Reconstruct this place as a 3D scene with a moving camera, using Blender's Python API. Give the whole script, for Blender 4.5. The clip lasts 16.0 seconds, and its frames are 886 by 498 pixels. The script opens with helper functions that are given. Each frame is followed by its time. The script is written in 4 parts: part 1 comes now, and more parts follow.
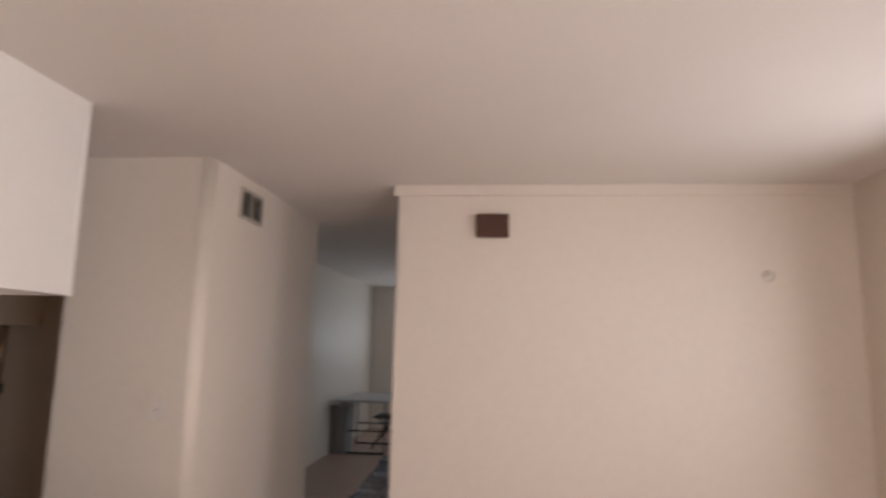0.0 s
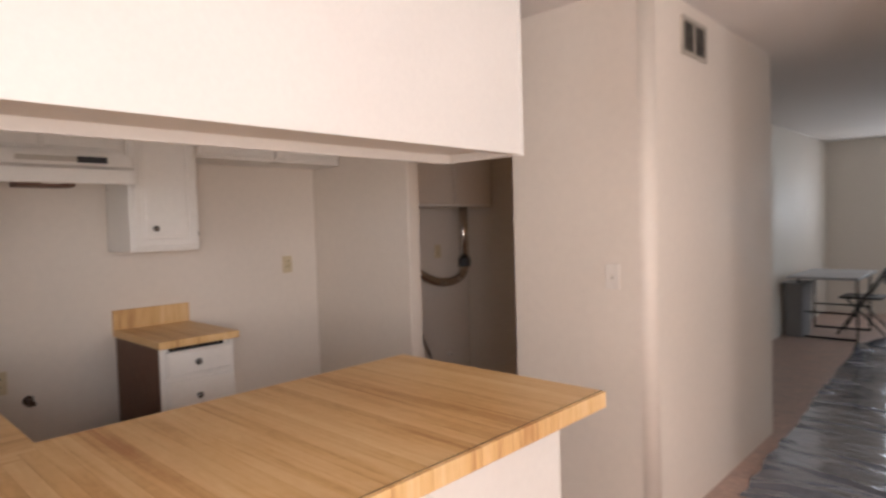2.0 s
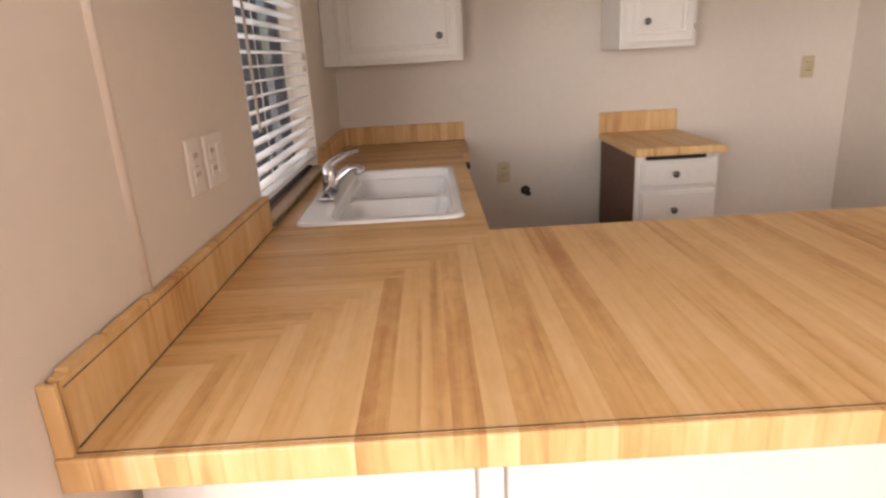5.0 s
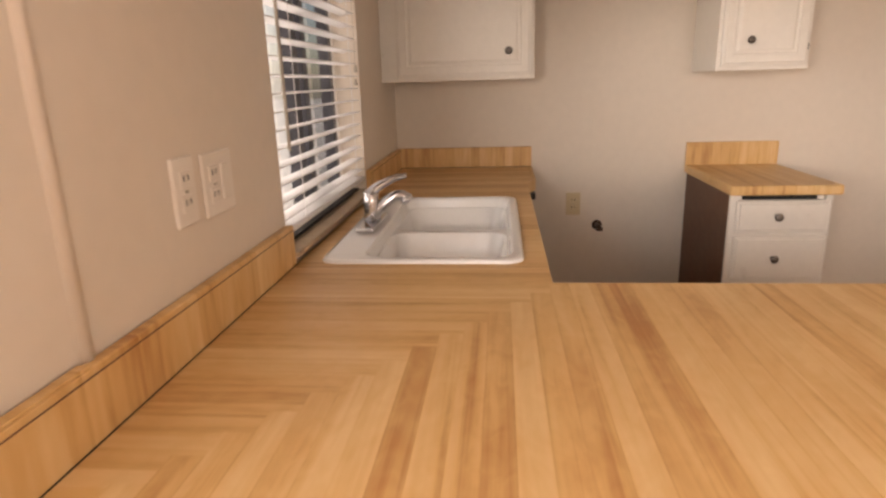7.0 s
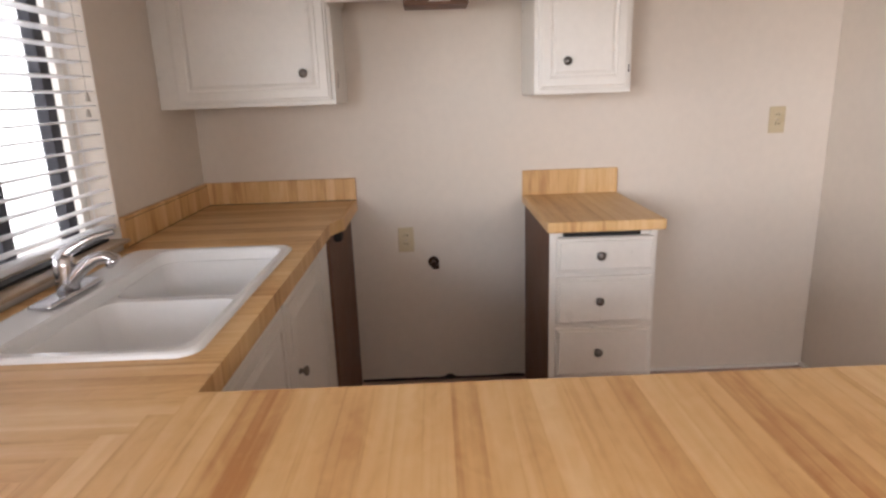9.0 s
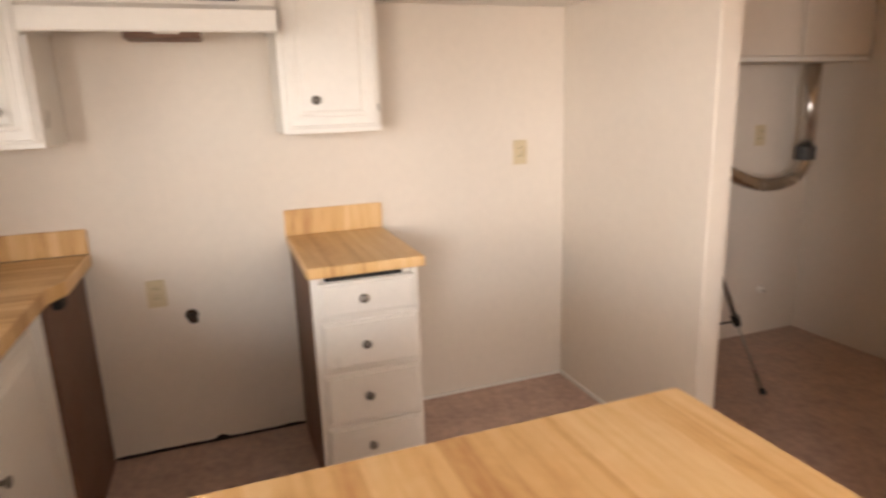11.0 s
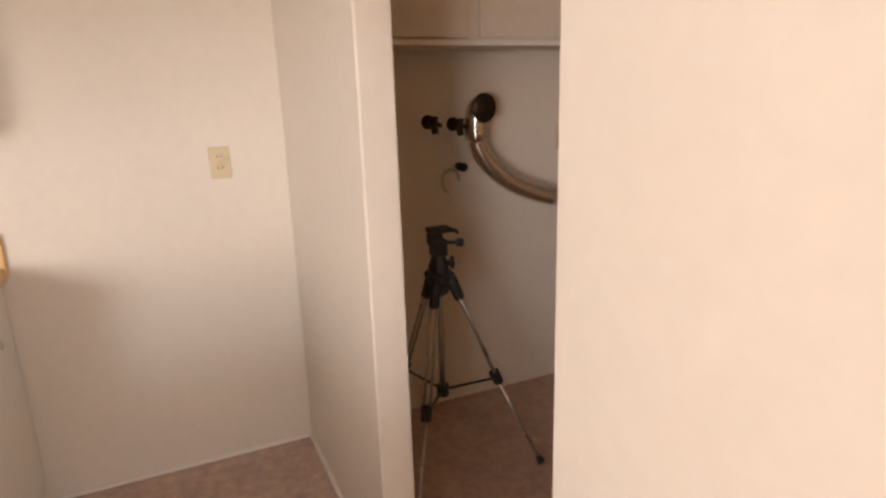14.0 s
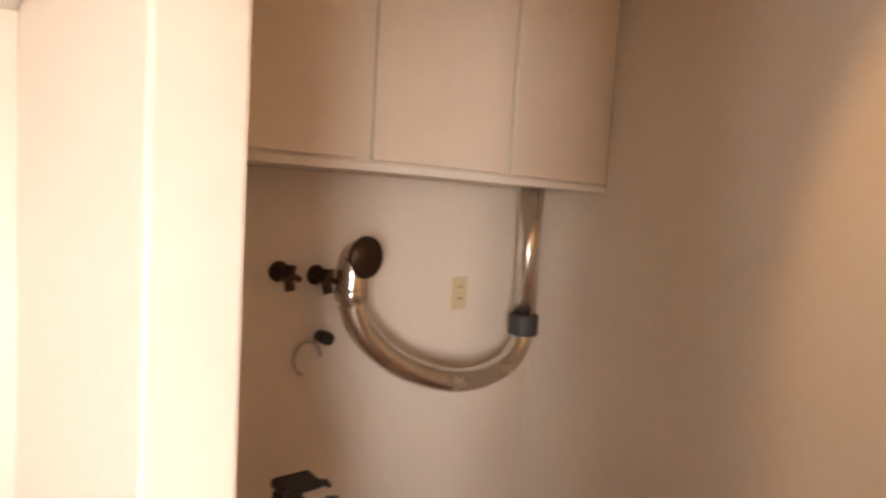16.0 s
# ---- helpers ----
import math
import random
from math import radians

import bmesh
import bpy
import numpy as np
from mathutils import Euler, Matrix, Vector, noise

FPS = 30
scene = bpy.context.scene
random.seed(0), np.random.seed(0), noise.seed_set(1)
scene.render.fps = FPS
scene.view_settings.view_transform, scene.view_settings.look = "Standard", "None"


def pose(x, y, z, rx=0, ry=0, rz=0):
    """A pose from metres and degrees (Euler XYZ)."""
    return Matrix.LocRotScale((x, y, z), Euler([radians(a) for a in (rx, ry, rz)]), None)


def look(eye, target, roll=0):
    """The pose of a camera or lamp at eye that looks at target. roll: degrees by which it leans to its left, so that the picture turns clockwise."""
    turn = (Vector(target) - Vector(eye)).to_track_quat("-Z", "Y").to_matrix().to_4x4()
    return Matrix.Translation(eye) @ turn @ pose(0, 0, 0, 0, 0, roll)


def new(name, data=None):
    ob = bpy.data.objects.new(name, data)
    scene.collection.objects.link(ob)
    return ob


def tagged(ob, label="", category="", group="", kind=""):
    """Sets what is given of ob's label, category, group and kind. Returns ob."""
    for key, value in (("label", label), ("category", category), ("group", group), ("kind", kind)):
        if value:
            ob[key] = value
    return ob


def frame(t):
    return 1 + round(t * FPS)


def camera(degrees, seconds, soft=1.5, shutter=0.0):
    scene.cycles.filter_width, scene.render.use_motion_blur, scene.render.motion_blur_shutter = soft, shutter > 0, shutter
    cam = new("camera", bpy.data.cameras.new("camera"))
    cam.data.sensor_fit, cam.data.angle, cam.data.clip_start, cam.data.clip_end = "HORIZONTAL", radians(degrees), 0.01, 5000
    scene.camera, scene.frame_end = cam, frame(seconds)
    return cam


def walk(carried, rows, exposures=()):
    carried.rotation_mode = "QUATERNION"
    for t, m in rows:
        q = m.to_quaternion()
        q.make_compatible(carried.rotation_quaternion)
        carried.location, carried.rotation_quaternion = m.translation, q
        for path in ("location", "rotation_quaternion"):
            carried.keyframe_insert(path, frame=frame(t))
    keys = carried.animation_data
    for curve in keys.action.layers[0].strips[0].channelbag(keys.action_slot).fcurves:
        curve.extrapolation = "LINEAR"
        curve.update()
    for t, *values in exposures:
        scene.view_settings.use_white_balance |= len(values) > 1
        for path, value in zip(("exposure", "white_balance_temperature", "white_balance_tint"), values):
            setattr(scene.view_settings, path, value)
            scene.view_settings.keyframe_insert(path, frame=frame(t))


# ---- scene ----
cam = camera(72.2, 16.0, soft=2.5, shutter=0.5)
EXPOSURES = [
    (0, -1.68, 6300, 13), (0.5, -1.66, 6300, 13), (1, -1.7, 6350, 13), (1.5, -1.5, 6200, 13), (2, -1.05, 6350, 14),
    (2.5, -0.85, 6400, 14), (3, -0.85, 6450, 14), (3.5, -0.87, 6650, 16), (4, -0.85, 6600, 14), (4.5, -0.72, 6450, 13),
    (7, -0.48, 7500, 16), (7.5, -0.5, 6650, 13), (8, -0.54, 5850, 11), (10.5, 0.08, 6550, 10), (11, 0.05, 6700, 10),
    (11.5, -0.03, 6000, 9), (12, -0.08, 5950, 8), (12.5, -0.12, 6250, 10), (13.5, -0.08, 6550, 11), (14.5, -0.2, 6850, 12),
    (15, -0.1, 6600, 8), (15.5, 0.32, 6600, 8), (16, 0.8, 6850, 11),
]
PATH = [
    (0, (4.056, -0.118, 1.547), (3.845, 1.848, 1.843), 1.3),
    (0.5, (4.003, -0.09, 1.519), (3.39, 1.803, 1.721), -1.0),
    (1, (3.884, -0.036, 1.482), (2.946, 1.733, 1.580), -1.4),
    (1.5, (3.705, 0.027, 1.465), (2.557, 1.664, 1.447), -0.4),
    (2, (3.681, 0.244, 1.442), (2.311, 1.699, 1.360), -1.7),
    (2.5, (3.65, 0.43, 1.461), (2.022, 1.584, 1.333), -1.1),
    (3, (3.548, 0.504, 1.458), (1.771, 1.401, 1.26), -1.5),
    (3.5, (3.468, 0.522, 1.453), (1.629, 1.254, 1.163), -1.2),
    (4, (3.462, 0.542, 1.402), (1.553, 0.953, 0.969), -2.9),
    (4.5, (3.435, 0.51, 1.37), (1.529, 0.688, 0.792), -3.7),
    (4.7, (3.426, 0.499, 1.368), (1.525, 0.586, 0.753), -3.8),
    (7, (3.103, 0.528, 1.339), (1.185, 0.337, 0.803), -1.7),
    (7.5, (2.935, 0.619, 1.366), (1.002, 0.521, 0.859), -1.0),
    (8, (2.861, 0.817, 1.362), (0.924, 0.791, 0.862), -1.5),
    (10.3, (2.636, 1.11, 1.395), (0.698, 1.286, 0.929), -2.6),
    (10.5, (2.638, 1.124, 1.41), (0.716, 1.43, 0.948), -2.8),
    (10.7, (2.634, 1.133, 1.416), (0.738, 1.594, 0.974), -1.9),
    (11, (2.663, 1.197, 1.432), (0.832, 1.856, 0.969), -1.9),
    (11.5, (2.765, 1.433, 1.43), (0.999, 2.269, 1.003), -2.9),
    (12, (2.842, 1.656, 1.42), (1.18, 2.66, 0.942), -2.5),
    (12.5, (2.73, 1.856, 1.403), (1.103, 2.946, 1.0), -1.7),
    (13, (2.645, 2.017, 1.416), (1.013, 3.072, 0.946), -2.0),
    (13.5, (2.53, 2.238, 1.443), (0.763, 3.066, 1.004), -2.6),
    (14, (2.386, 2.380, 1.427), (0.622, 3.177, 0.922), -1.8),
    (14.5, (2.096, 2.417, 1.414), (0.403, 3.411, 1.033), -0.2),
    (15, (1.890, 2.479, 1.406), (0.250, 3.560, 1.172), -0.4),
    (15.5, (1.753, 2.592, 1.456), (0.084, 3.687, 1.332), 0.8),
    (16, (1.568, 2.661, 1.519), (0.052, 3.957, 1.365), 3.4),
]
walk(cam, [(t, look(eye, target, roll)) for t, eye, target, roll in PATH], EXPOSURES)

# ---------------------------------------------------------------- light
world = bpy.data.worlds.new("world")
scene.world = world
world.use_nodes = True
wn = world.node_tree.nodes
sky = wn.new("ShaderNodeTexSky")
sky.sky_type = "NISHITA"
sky.sun_disc = False
sky.sun_elevation, sky.sun_rotation = radians(52), radians(-25)
wn["Background"].inputs["Strength"].default_value = 0.12
world.node_tree.links.new(sky.outputs[0], wn["Background"].inputs["Color"])

sun_data = bpy.data.lights.new("sun", "SUN")
sun_data.energy, sun_data.angle, sun_data.color = 4.0, radians(0.5), (1.0, 0.95, 0.88)
sun = new("sun", sun_data)
sun.matrix_world = look((-4.2, 9.0, 12.6), (0, 0, 0))


def window_light(name, eye, target, w, h, watts, color):
    d = bpy.data.lights.new(name, "AREA")
    d.shape, d.size, d.size_y, d.energy, d.color = "RECTANGLE", w, h, watts, color
    ob = new(name, d)
    ob.matrix_world = look(eye, target)
    return ob


# living-room window: sky light falls inwards and down, light from the paving outside rises
window_light("living_sky", (5.96, -1.02, 1.92), (0, 0.0, -0.2), 1.56, 0.76, 124, (0.86, 0.925, 1.0))
window_light("living_ground", (5.96, -1.02, 1.12), (3.2, -0.5, 2.8), 1.56, 0.76, 135, (1.0, 0.905, 0.82))
sink_light = window_light("sink_window_daylight", (1.232, -0.17, 1.49), (1.232, 3, 1.49), 0.91, 1.10, 15.5, (1.0, 0.94, 0.88))
sink_light.data.spread = radians(145)
window_light("far_room_daylight", (4.68, 8.4, 1.35), (0, 8.4, 1.35), 1.6, 1.2, 30, (0.80, 0.94, 1.0))
window_light("far_window_daylight", (2.70, 10.67, 1.61), (2.70, 0, 1.61), 0.58, 0.75, 18, (0.88, 0.94, 1.0))

# unseen fill lamp, added to brighten the window wall and left cabinets
window_light("east_fill", (5.96, 2.15, 1.5), (0, 1.2, 1.2), 0.86, 1.10, 46, (1.0, 0.97, 0.94))
# warm bulb in the laundry, whose cone draws the curved edge on the laundry's side wall
bulb = bpy.data.lights.new("laundry_bulb", "SPOT")
bulb.energy, bulb.color, bulb.spot_size, bulb.spot_blend, bulb.shadow_soft_size = 24, (1.0, 0.54, 0.18), radians(99), 0.14, 0.03
new("laundry_bulb", bulb).matrix_world = look((2.02, 3.33, 2.39), (2.23, 4.484, 1.83))

# ---------------------------------------------------------------- materials


def material(name, base, rough=0.5, metal=0.0, vary=0.06, scale=3.0, fine=60.0, bump=0.05, bump_scale=None, spec=0.5, coat=0.0):
    """Painted, metal or plastic surface: stains at a large scale, grain at a small one, and a fine relief."""
    m = bpy.data.materials.new(name)
    m.use_nodes = True
    nt = m.node_tree
    n, ln = nt.nodes, nt.links
    p = n["Principled BSDF"]
    geo = n.new("ShaderNodeNewGeometry")
    big = n.new("ShaderNodeTexNoise")
    big.inputs["Scale"].default_value, big.inputs["Detail"].default_value = scale, 4
    small = n.new("ShaderNodeTexNoise")
    small.inputs["Scale"].default_value, small.inputs["Detail"].default_value = fine, 3
    ln.new(geo.outputs["Position"], big.inputs["Vector"])
    ln.new(geo.outputs["Position"], small.inputs["Vector"])
    add = n.new("ShaderNodeMath")
    add.operation = "ADD"
    ln.new(big.outputs["Fac"], add.inputs[0])
    ln.new(small.outputs["Fac"], add.inputs[1])
    ramp = n.new("ShaderNodeMapRange")
    ramp.inputs["From Min"].default_value, ramp.inputs["From Max"].default_value = 0.6, 1.4
    ramp.inputs["To Min"].default_value, ramp.inputs["To Max"].default_value = 1 - vary, 1 + vary
    ln.new(add.outputs[0], ramp.inputs["Value"])
    mul = n.new("ShaderNodeVectorMath")
    mul.operation = "SCALE"
    mul.inputs[0].default_value = base
    ln.new(ramp.outputs[0], mul.inputs["Scale"])
    ln.new(mul.outputs[0], p.inputs["Base Color"])
    rr = n.new("ShaderNodeMapRange")
    rr.inputs["From Min"].default_value, rr.inputs["From Max"].default_value = 0.3, 0.7
    rr.inputs["To Min"].default_value, rr.inputs["To Max"].default_value = max(0.02, rough - 0.08), min(1, rough + 0.08)
    ln.new(big.outputs["Fac"], rr.inputs["Value"])
    ln.new(rr.outputs[0], p.inputs["Roughness"])
    p.inputs["Metallic"].default_value = metal
    p.inputs["Specular IOR Level"].default_value = spec
    p.inputs["Coat Weight"].default_value = coat
    if bump:
        b = n.new("ShaderNodeBump")
        b.inputs["Strength"].default_value, b.inputs["Distance"].default_value = bump, 0.01
        src = small
        if bump_scale:
            src = n.new("ShaderNodeTexNoise")
            src.inputs["Scale"].default_value, src.inputs["Detail"].default_value = bump_scale, 4
            ln.new(geo.outputs["Position"], src.inputs["Vector"])
        ln.new(src.outputs["Fac"], b.inputs["Height"])
        ln.new(b.outputs[0], p.inputs["Normal"])
    return m


def block_laminate(name, mode):
    """Butcher-block laminate: strips 42 mm wide with grain. mode: 'miter' turns the strips at a stepped corner, 'y' and 'x' name the axis across which the strips change."""
    m = bpy.data.materials.new(name)
    m.use_nodes = True
    nt = m.node_tree
    n, ln = nt.nodes, nt.links
    p = n["Principled BSDF"]
    geo = n.new("ShaderNodeNewGeometry")
    sep = n.new("ShaderNodeSeparateXYZ")
    ln.new(geo.outputs["Position"], sep.inputs[0])

    def op(kind, a, b=None, c=None):
        k = n.new("ShaderNodeMath")
        k.operation = kind
        for i, v in enumerate((a, b, c)):
            if v is None:
                continue
            if isinstance(v, (int, float)):
                k.inputs[i].default_value = v
            else:
                ln.new(v, k.inputs[i])
        return k.outputs[0]

    def mix(f, a, b):
        return op("ADD", op("MULTIPLY", a, op("SUBTRACT", 1.0, f)), op("MULTIPLY", b, f))

    x, y, z = sep.outputs
    w = 0.042
    iy = op("FLOOR", op("DIVIDE", y, w))
    ix = op("FLOOR", op("DIVIDE", x, w))
    if mode == "miter":
        edge = op("ADD", 1.832, op("MULTIPLY", op("SUBTRACT", 0.64, op("MULTIPLY", iy, w)), 1.28))
        turn = op("GREATER_THAN", x, edge)
        turn = op("MAXIMUM", turn, op("GREATER_THAN", y, 0.66))
    elif mode == "y":
        turn = 1.0
    else:
        turn = 0.0
    strip = mix(turn, op("ADD", ix, 300.0), iy)
    run = mix(turn, y, x)
    across = mix(turn, x, y)
    # each strip runs through in one piece with its own tone
    wn1 = n.new("ShaderNodeTexWhiteNoise")
    wn1.noise_dimensions = "1D"
    ln.new(op("ADD", strip, 0.5), wn1.inputs["W"])
    stave = op("FLOOR", op("DIVIDE", op("ADD", run, op("ADD", 40.0, op("MULTIPLY", wn1.outputs["Value"], 7.0))), 90.0))
    wn2 = n.new("ShaderNodeTexWhiteNoise")
    wn2.noise_dimensions = "2D"
    cv = n.new("ShaderNodeCombineXYZ")
    ln.new(op("ADD", strip, 0.5), cv.inputs[0])
    ln.new(op("ADD", stave, 0.5), cv.inputs[1])
    ln.new(cv.outputs[0], wn2.inputs["Vector"])
    # grain, drawn out along the strip
    gv = n.new("ShaderNodeCombineXYZ")
    ln.new(op("MULTIPLY", run, 1.7), gv.inputs[0])
    ln.new(op("MULTIPLY", across, 32.0), gv.inputs[1])
    ln.new(op("ADD", op("MULTIPLY", z, 6.0), op("MULTIPLY", wn2.outputs["Value"], 30.0)), gv.inputs[2])
    grain = n.new("ShaderNodeTexNoise")
    grain.inputs["Scale"].default_value, grain.inputs["Detail"].default_value, grain.inputs["Distortion"].default_value = 1.0, 4, 0.6
    ln.new(gv.outputs[0], grain.inputs["Vector"])
    wide = n.new("ShaderNodeTexNoise")
    wide.inputs["Scale"].default_value = 2.2
    ln.new(geo.outputs["Position"], wide.inputs["Vector"])
    # short mottled figure across the grain
    fv = n.new("ShaderNodeCombineXYZ")
    ln.new(op("MULTIPLY", run, 16.0), fv.inputs[0])
    ln.new(op("MULTIPLY", across, 30.0), fv.inputs[1])
    ln.new(op("MULTIPLY", strip, 3.7), fv.inputs[2])
    figure = n.new("ShaderNodeTexNoise")
    figure.inputs["Scale"].default_value, figure.inputs["Detail"].default_value, figure.inputs["Distortion"].default_value = 1.0, 3, 1.2
    ln.new(fv.outputs[0], figure.inputs["Vector"])
    # long thin dark streaks of the growth rings
    kv = n.new("ShaderNodeCombineXYZ")
    ln.new(op("MULTIPLY", run, 1.1), kv.inputs[0])
    ln.new(op("MULTIPLY", across, 62.0), kv.inputs[1])
    ln.new(op("MULTIPLY", strip, 5.3), kv.inputs[2])
    streak = n.new("ShaderNodeTexNoise")
    streak.inputs["Scale"].default_value, streak.inputs["Detail"].default_value, streak.inputs["Distortion"].default_value = 1.0, 2, 0.4
    ln.new(kv.outputs[0], streak.inputs["Vector"])
    dark_line = op("MAXIMUM", op("MULTIPLY", op("SUBTRACT", streak.outputs["Fac"], 0.55), 0.75), 0.0)
    # thin dark line along each glued seam
    seam = op("SUBTRACT", 1.0, op("MINIMUM", op("DIVIDE", op("PINGPONG", op("ADD", across, 0.0), w / 2.0), 0.003), 1.0))
    tone = op("ADD", op("ADD", op("MULTIPLY", wn2.outputs["Value"], 0.26), op("MULTIPLY", grain.outputs["Fac"], 0.62)), op("MULTIPLY", op("SUBTRACT", wide.outputs["Fac"], 0.5), 0.30))
    tone = op("ADD", tone, op("MULTIPLY", op("SUBTRACT", figure.outputs["Fac"], 0.5), 0.26))
    tone = op("SUBTRACT", tone, dark_line)
    tone = op("ADD", op("SUBTRACT", tone, op("MULTIPLY", seam, 0.06)), 0.08)
    ramp = n.new("ShaderNodeValToRGB")
    ramp.color_ramp.elements[0].position, ramp.color_ramp.elements[0].color = 0.20, (0.45, 0.212, 0.074, 1)
    ramp.color_ramp.elements[1].position, ramp.color_ramp.elements[1].color = 0.84, (0.82, 0.585, 0.315, 1)
    mid = ramp.color_ramp.elements.new(0.48)
    mid.color = (0.68, 0.42, 0.178, 1)
    ln.new(tone, ramp.inputs[0])
    ln.new(ramp.outputs[0], p.inputs["Base Color"])
    p.inputs["Roughness"].default_value = 0.42
    p.inputs["Specular IOR Level"].default_value = 0.4
    b = n.new("ShaderNodeBump")
    b.inputs["Strength"].default_value, b.inputs["Distance"].default_value = 0.04, 0.004
    ln.new(grain.outputs["Fac"], b.inputs["Height"])
    ln.new(b.outputs[0], p.inputs["Normal"])
    return m


WALL = material("cream_wall_paint", (0.74, 0.66, 0.575), 0.55, vary=0.035, scale=1.6, fine=25, bump=0.025, bump_scale=110)
CEIL = material("ceiling_paint", (0.80, 0.755, 0.715), 0.9, vary=0.03, scale=1.5, bump=0.35, bump_scale=160)
WHITE = material("white_enamel_paint", (0.80, 0.755, 0.695), 0.35, vary=0.03, scale=5, fine=40, bump=0.03, bump_scale=60)
TRIM = material("white_trim_paint", (0.80, 0.76, 0.71), 0.4, vary=0.03, bump=0.04)
MUD = material("raw_brown_panel", (0.15, 0.075, 0.045), 0.6, vary=0.18, scale=4, fine=30, bump=0.06)
BLOCK = block_laminate("butcher_block_laminate", "miter")
BLOCK_Y = block_laminate("butcher_block_laminate_across_y", "y")
BLOCK_X = block_laminate("butcher_block_laminate_across_x", "x")
FLOOR = material("mauve_brown_vinyl", (0.48, 0.335, 0.275), 0.42, vary=0.30, scale=7, fine=26, bump=0.06, bump_scale=30)
CERAMIC = material("white_enamelled_sink", (0.82, 0.82, 0.82), 0.16, vary=0.02, bump=0.0, coat=0.3)
CHROME = material("chrome", (0.60, 0.60, 0.63), 0.09, 1.0, vary=0.04, bump=0.0)
STEEL = material("galvanised_duct", (0.66, 0.63, 0.59), 0.22, 1.0, vary=0.14, scale=9, fine=50, bump=0.12, bump_scale=60)
PEWTER = material("dark_pewter", (0.20, 0.18, 0.165), 0.28, 0.85, vary=0.15, bump=0.03)
BRONZE = material("dark_bronze_valve", (0.06, 0.035, 0.022), 0.4, 0.7, vary=0.2, bump=0.05)
BLACK = material("black_plastic", (0.014, 0.013, 0.013), 0.4, vary=0.15, bump=0.04)
DARKGREY = material("dark_grey_plastic", (0.05, 0.05, 0.052), 0.5, vary=0.1, bump=0.04)
ALU = material("anodised_aluminium", (0.42, 0.39, 0.35), 0.32, 0.9, vary=0.06, bump=0.02)
DARKALU = material("dark_bronze_aluminium", (0.035, 0.035, 0.045), 0.45, 0.3, vary=0.1, bump=0.02)
CREAMPLATE = material("cream_plastic_plate", (0.80, 0.74, 0.675), 0.35, vary=0.03, bump=0.0)
PLATE = material("white_plastic_plate", (0.745, 0.685, 0.62), 0.3, vary=0.02, bump=0.0)
IVORY = material("ivory_plastic_plate", (0.62, 0.51, 0.33), 0.35, vary=0.03, bump=0.0)
SLAT = material("white_blind_slat", (0.82, 0.81, 0.82), 0.4, vary=0.03, bump=0.03)
CHIME = material("brown_chime_cover", (0.075, 0.026, 0.012), 0.45, vary=0.15, bump=0.05)
VENTM = material("vent_paint", (0.42, 0.37, 0.31), 0.5, vary=0.06, bump=0.03)
# near-black for joints, also painted where gaps and slots fall into shade
DARK = material("dark_joint_and_recess_shade", (0.02, 0.017, 0.015), 0.8, vary=0.2, bump=0.05)
SILL = material("worn_sill", (0.42, 0.315, 0.215), 0.45, vary=0.2, scale=10, fine=40, bump=0.06)
CLAY = material("clay_white_siding", (0.80, 0.765, 0.80), 0.7, vary=0.05, scale=3, fine=20, bump=0.1)
SIDING = material("pale_lavender_siding", (0.50, 0.455, 0.52), 0.7, vary=0.07, scale=3, fine=20, bump=0.1)
GROUND = material("pale_concrete", (0.42, 0.40, 0.37), 0.9, vary=0.15, scale=3, fine=30, bump=0.2)
ROOFM = material("roof_underside", (0.30, 0.28, 0.26), 0.9, vary=0.1, bump=0.1)
GREYBOX = material("grey_plastic_bin", (0.26, 0.26, 0.265), 0.5, vary=0.1, bump=0.05)
TABLETOP = material("grey_laminate_top", (0.45, 0.45, 0.46), 0.35, vary=0.05, bump=0.03)

FOIL = material("clear_plastic_sheeting", (0.32, 0.33, 0.38), 0.10, 0.65, vary=0.25, scale=9, fine=40, bump=0.10, bump_scale=30)
GLASS = bpy.data.materials.new("window_glass")
GLASS.use_nodes = True
gp = GLASS.node_tree.nodes["Principled BSDF"]
gp.inputs["Transmission Weight"].default_value, gp.inputs["Roughness"].default_value, gp.inputs["IOR"].default_value = 1.0, 0.02, 1.45

# ---------------------------------------------------------------- mesh helpers


def bm_box(x0, y0, z0, x1, y1, z1, bevel=0.0, seg=2):
    bm = bmesh.new()
    bmesh.ops.create_cube(bm, size=1.0)
    for v in bm.verts:
        v.co = Vector(((x0 + x1) / 2 + v.co.x * (x1 - x0), (y0 + y1) / 2 + v.co.y * (y1 - y0), (z0 + z1) / 2 + v.co.z * (z1 - z0)))
    if bevel:
        bmesh.ops.bevel(bm, geom=bm.edges[:], offset=bevel, segments=seg, profile=0.5, affect="EDGES")
    return bm


def bm_join(*bms):
    out = bmesh.new()
    for b in bms:
        me = bpy.data.meshes.new("tmp")
        b.to_mesh(me)
        b.free()
        out.from_mesh(me)
        bpy.data.meshes.remove(me)
    return out


def bm_boxes(*rows, bevel=0.0):
    return bm_join(*[bm_box(*r, bevel=bevel) for r in rows])


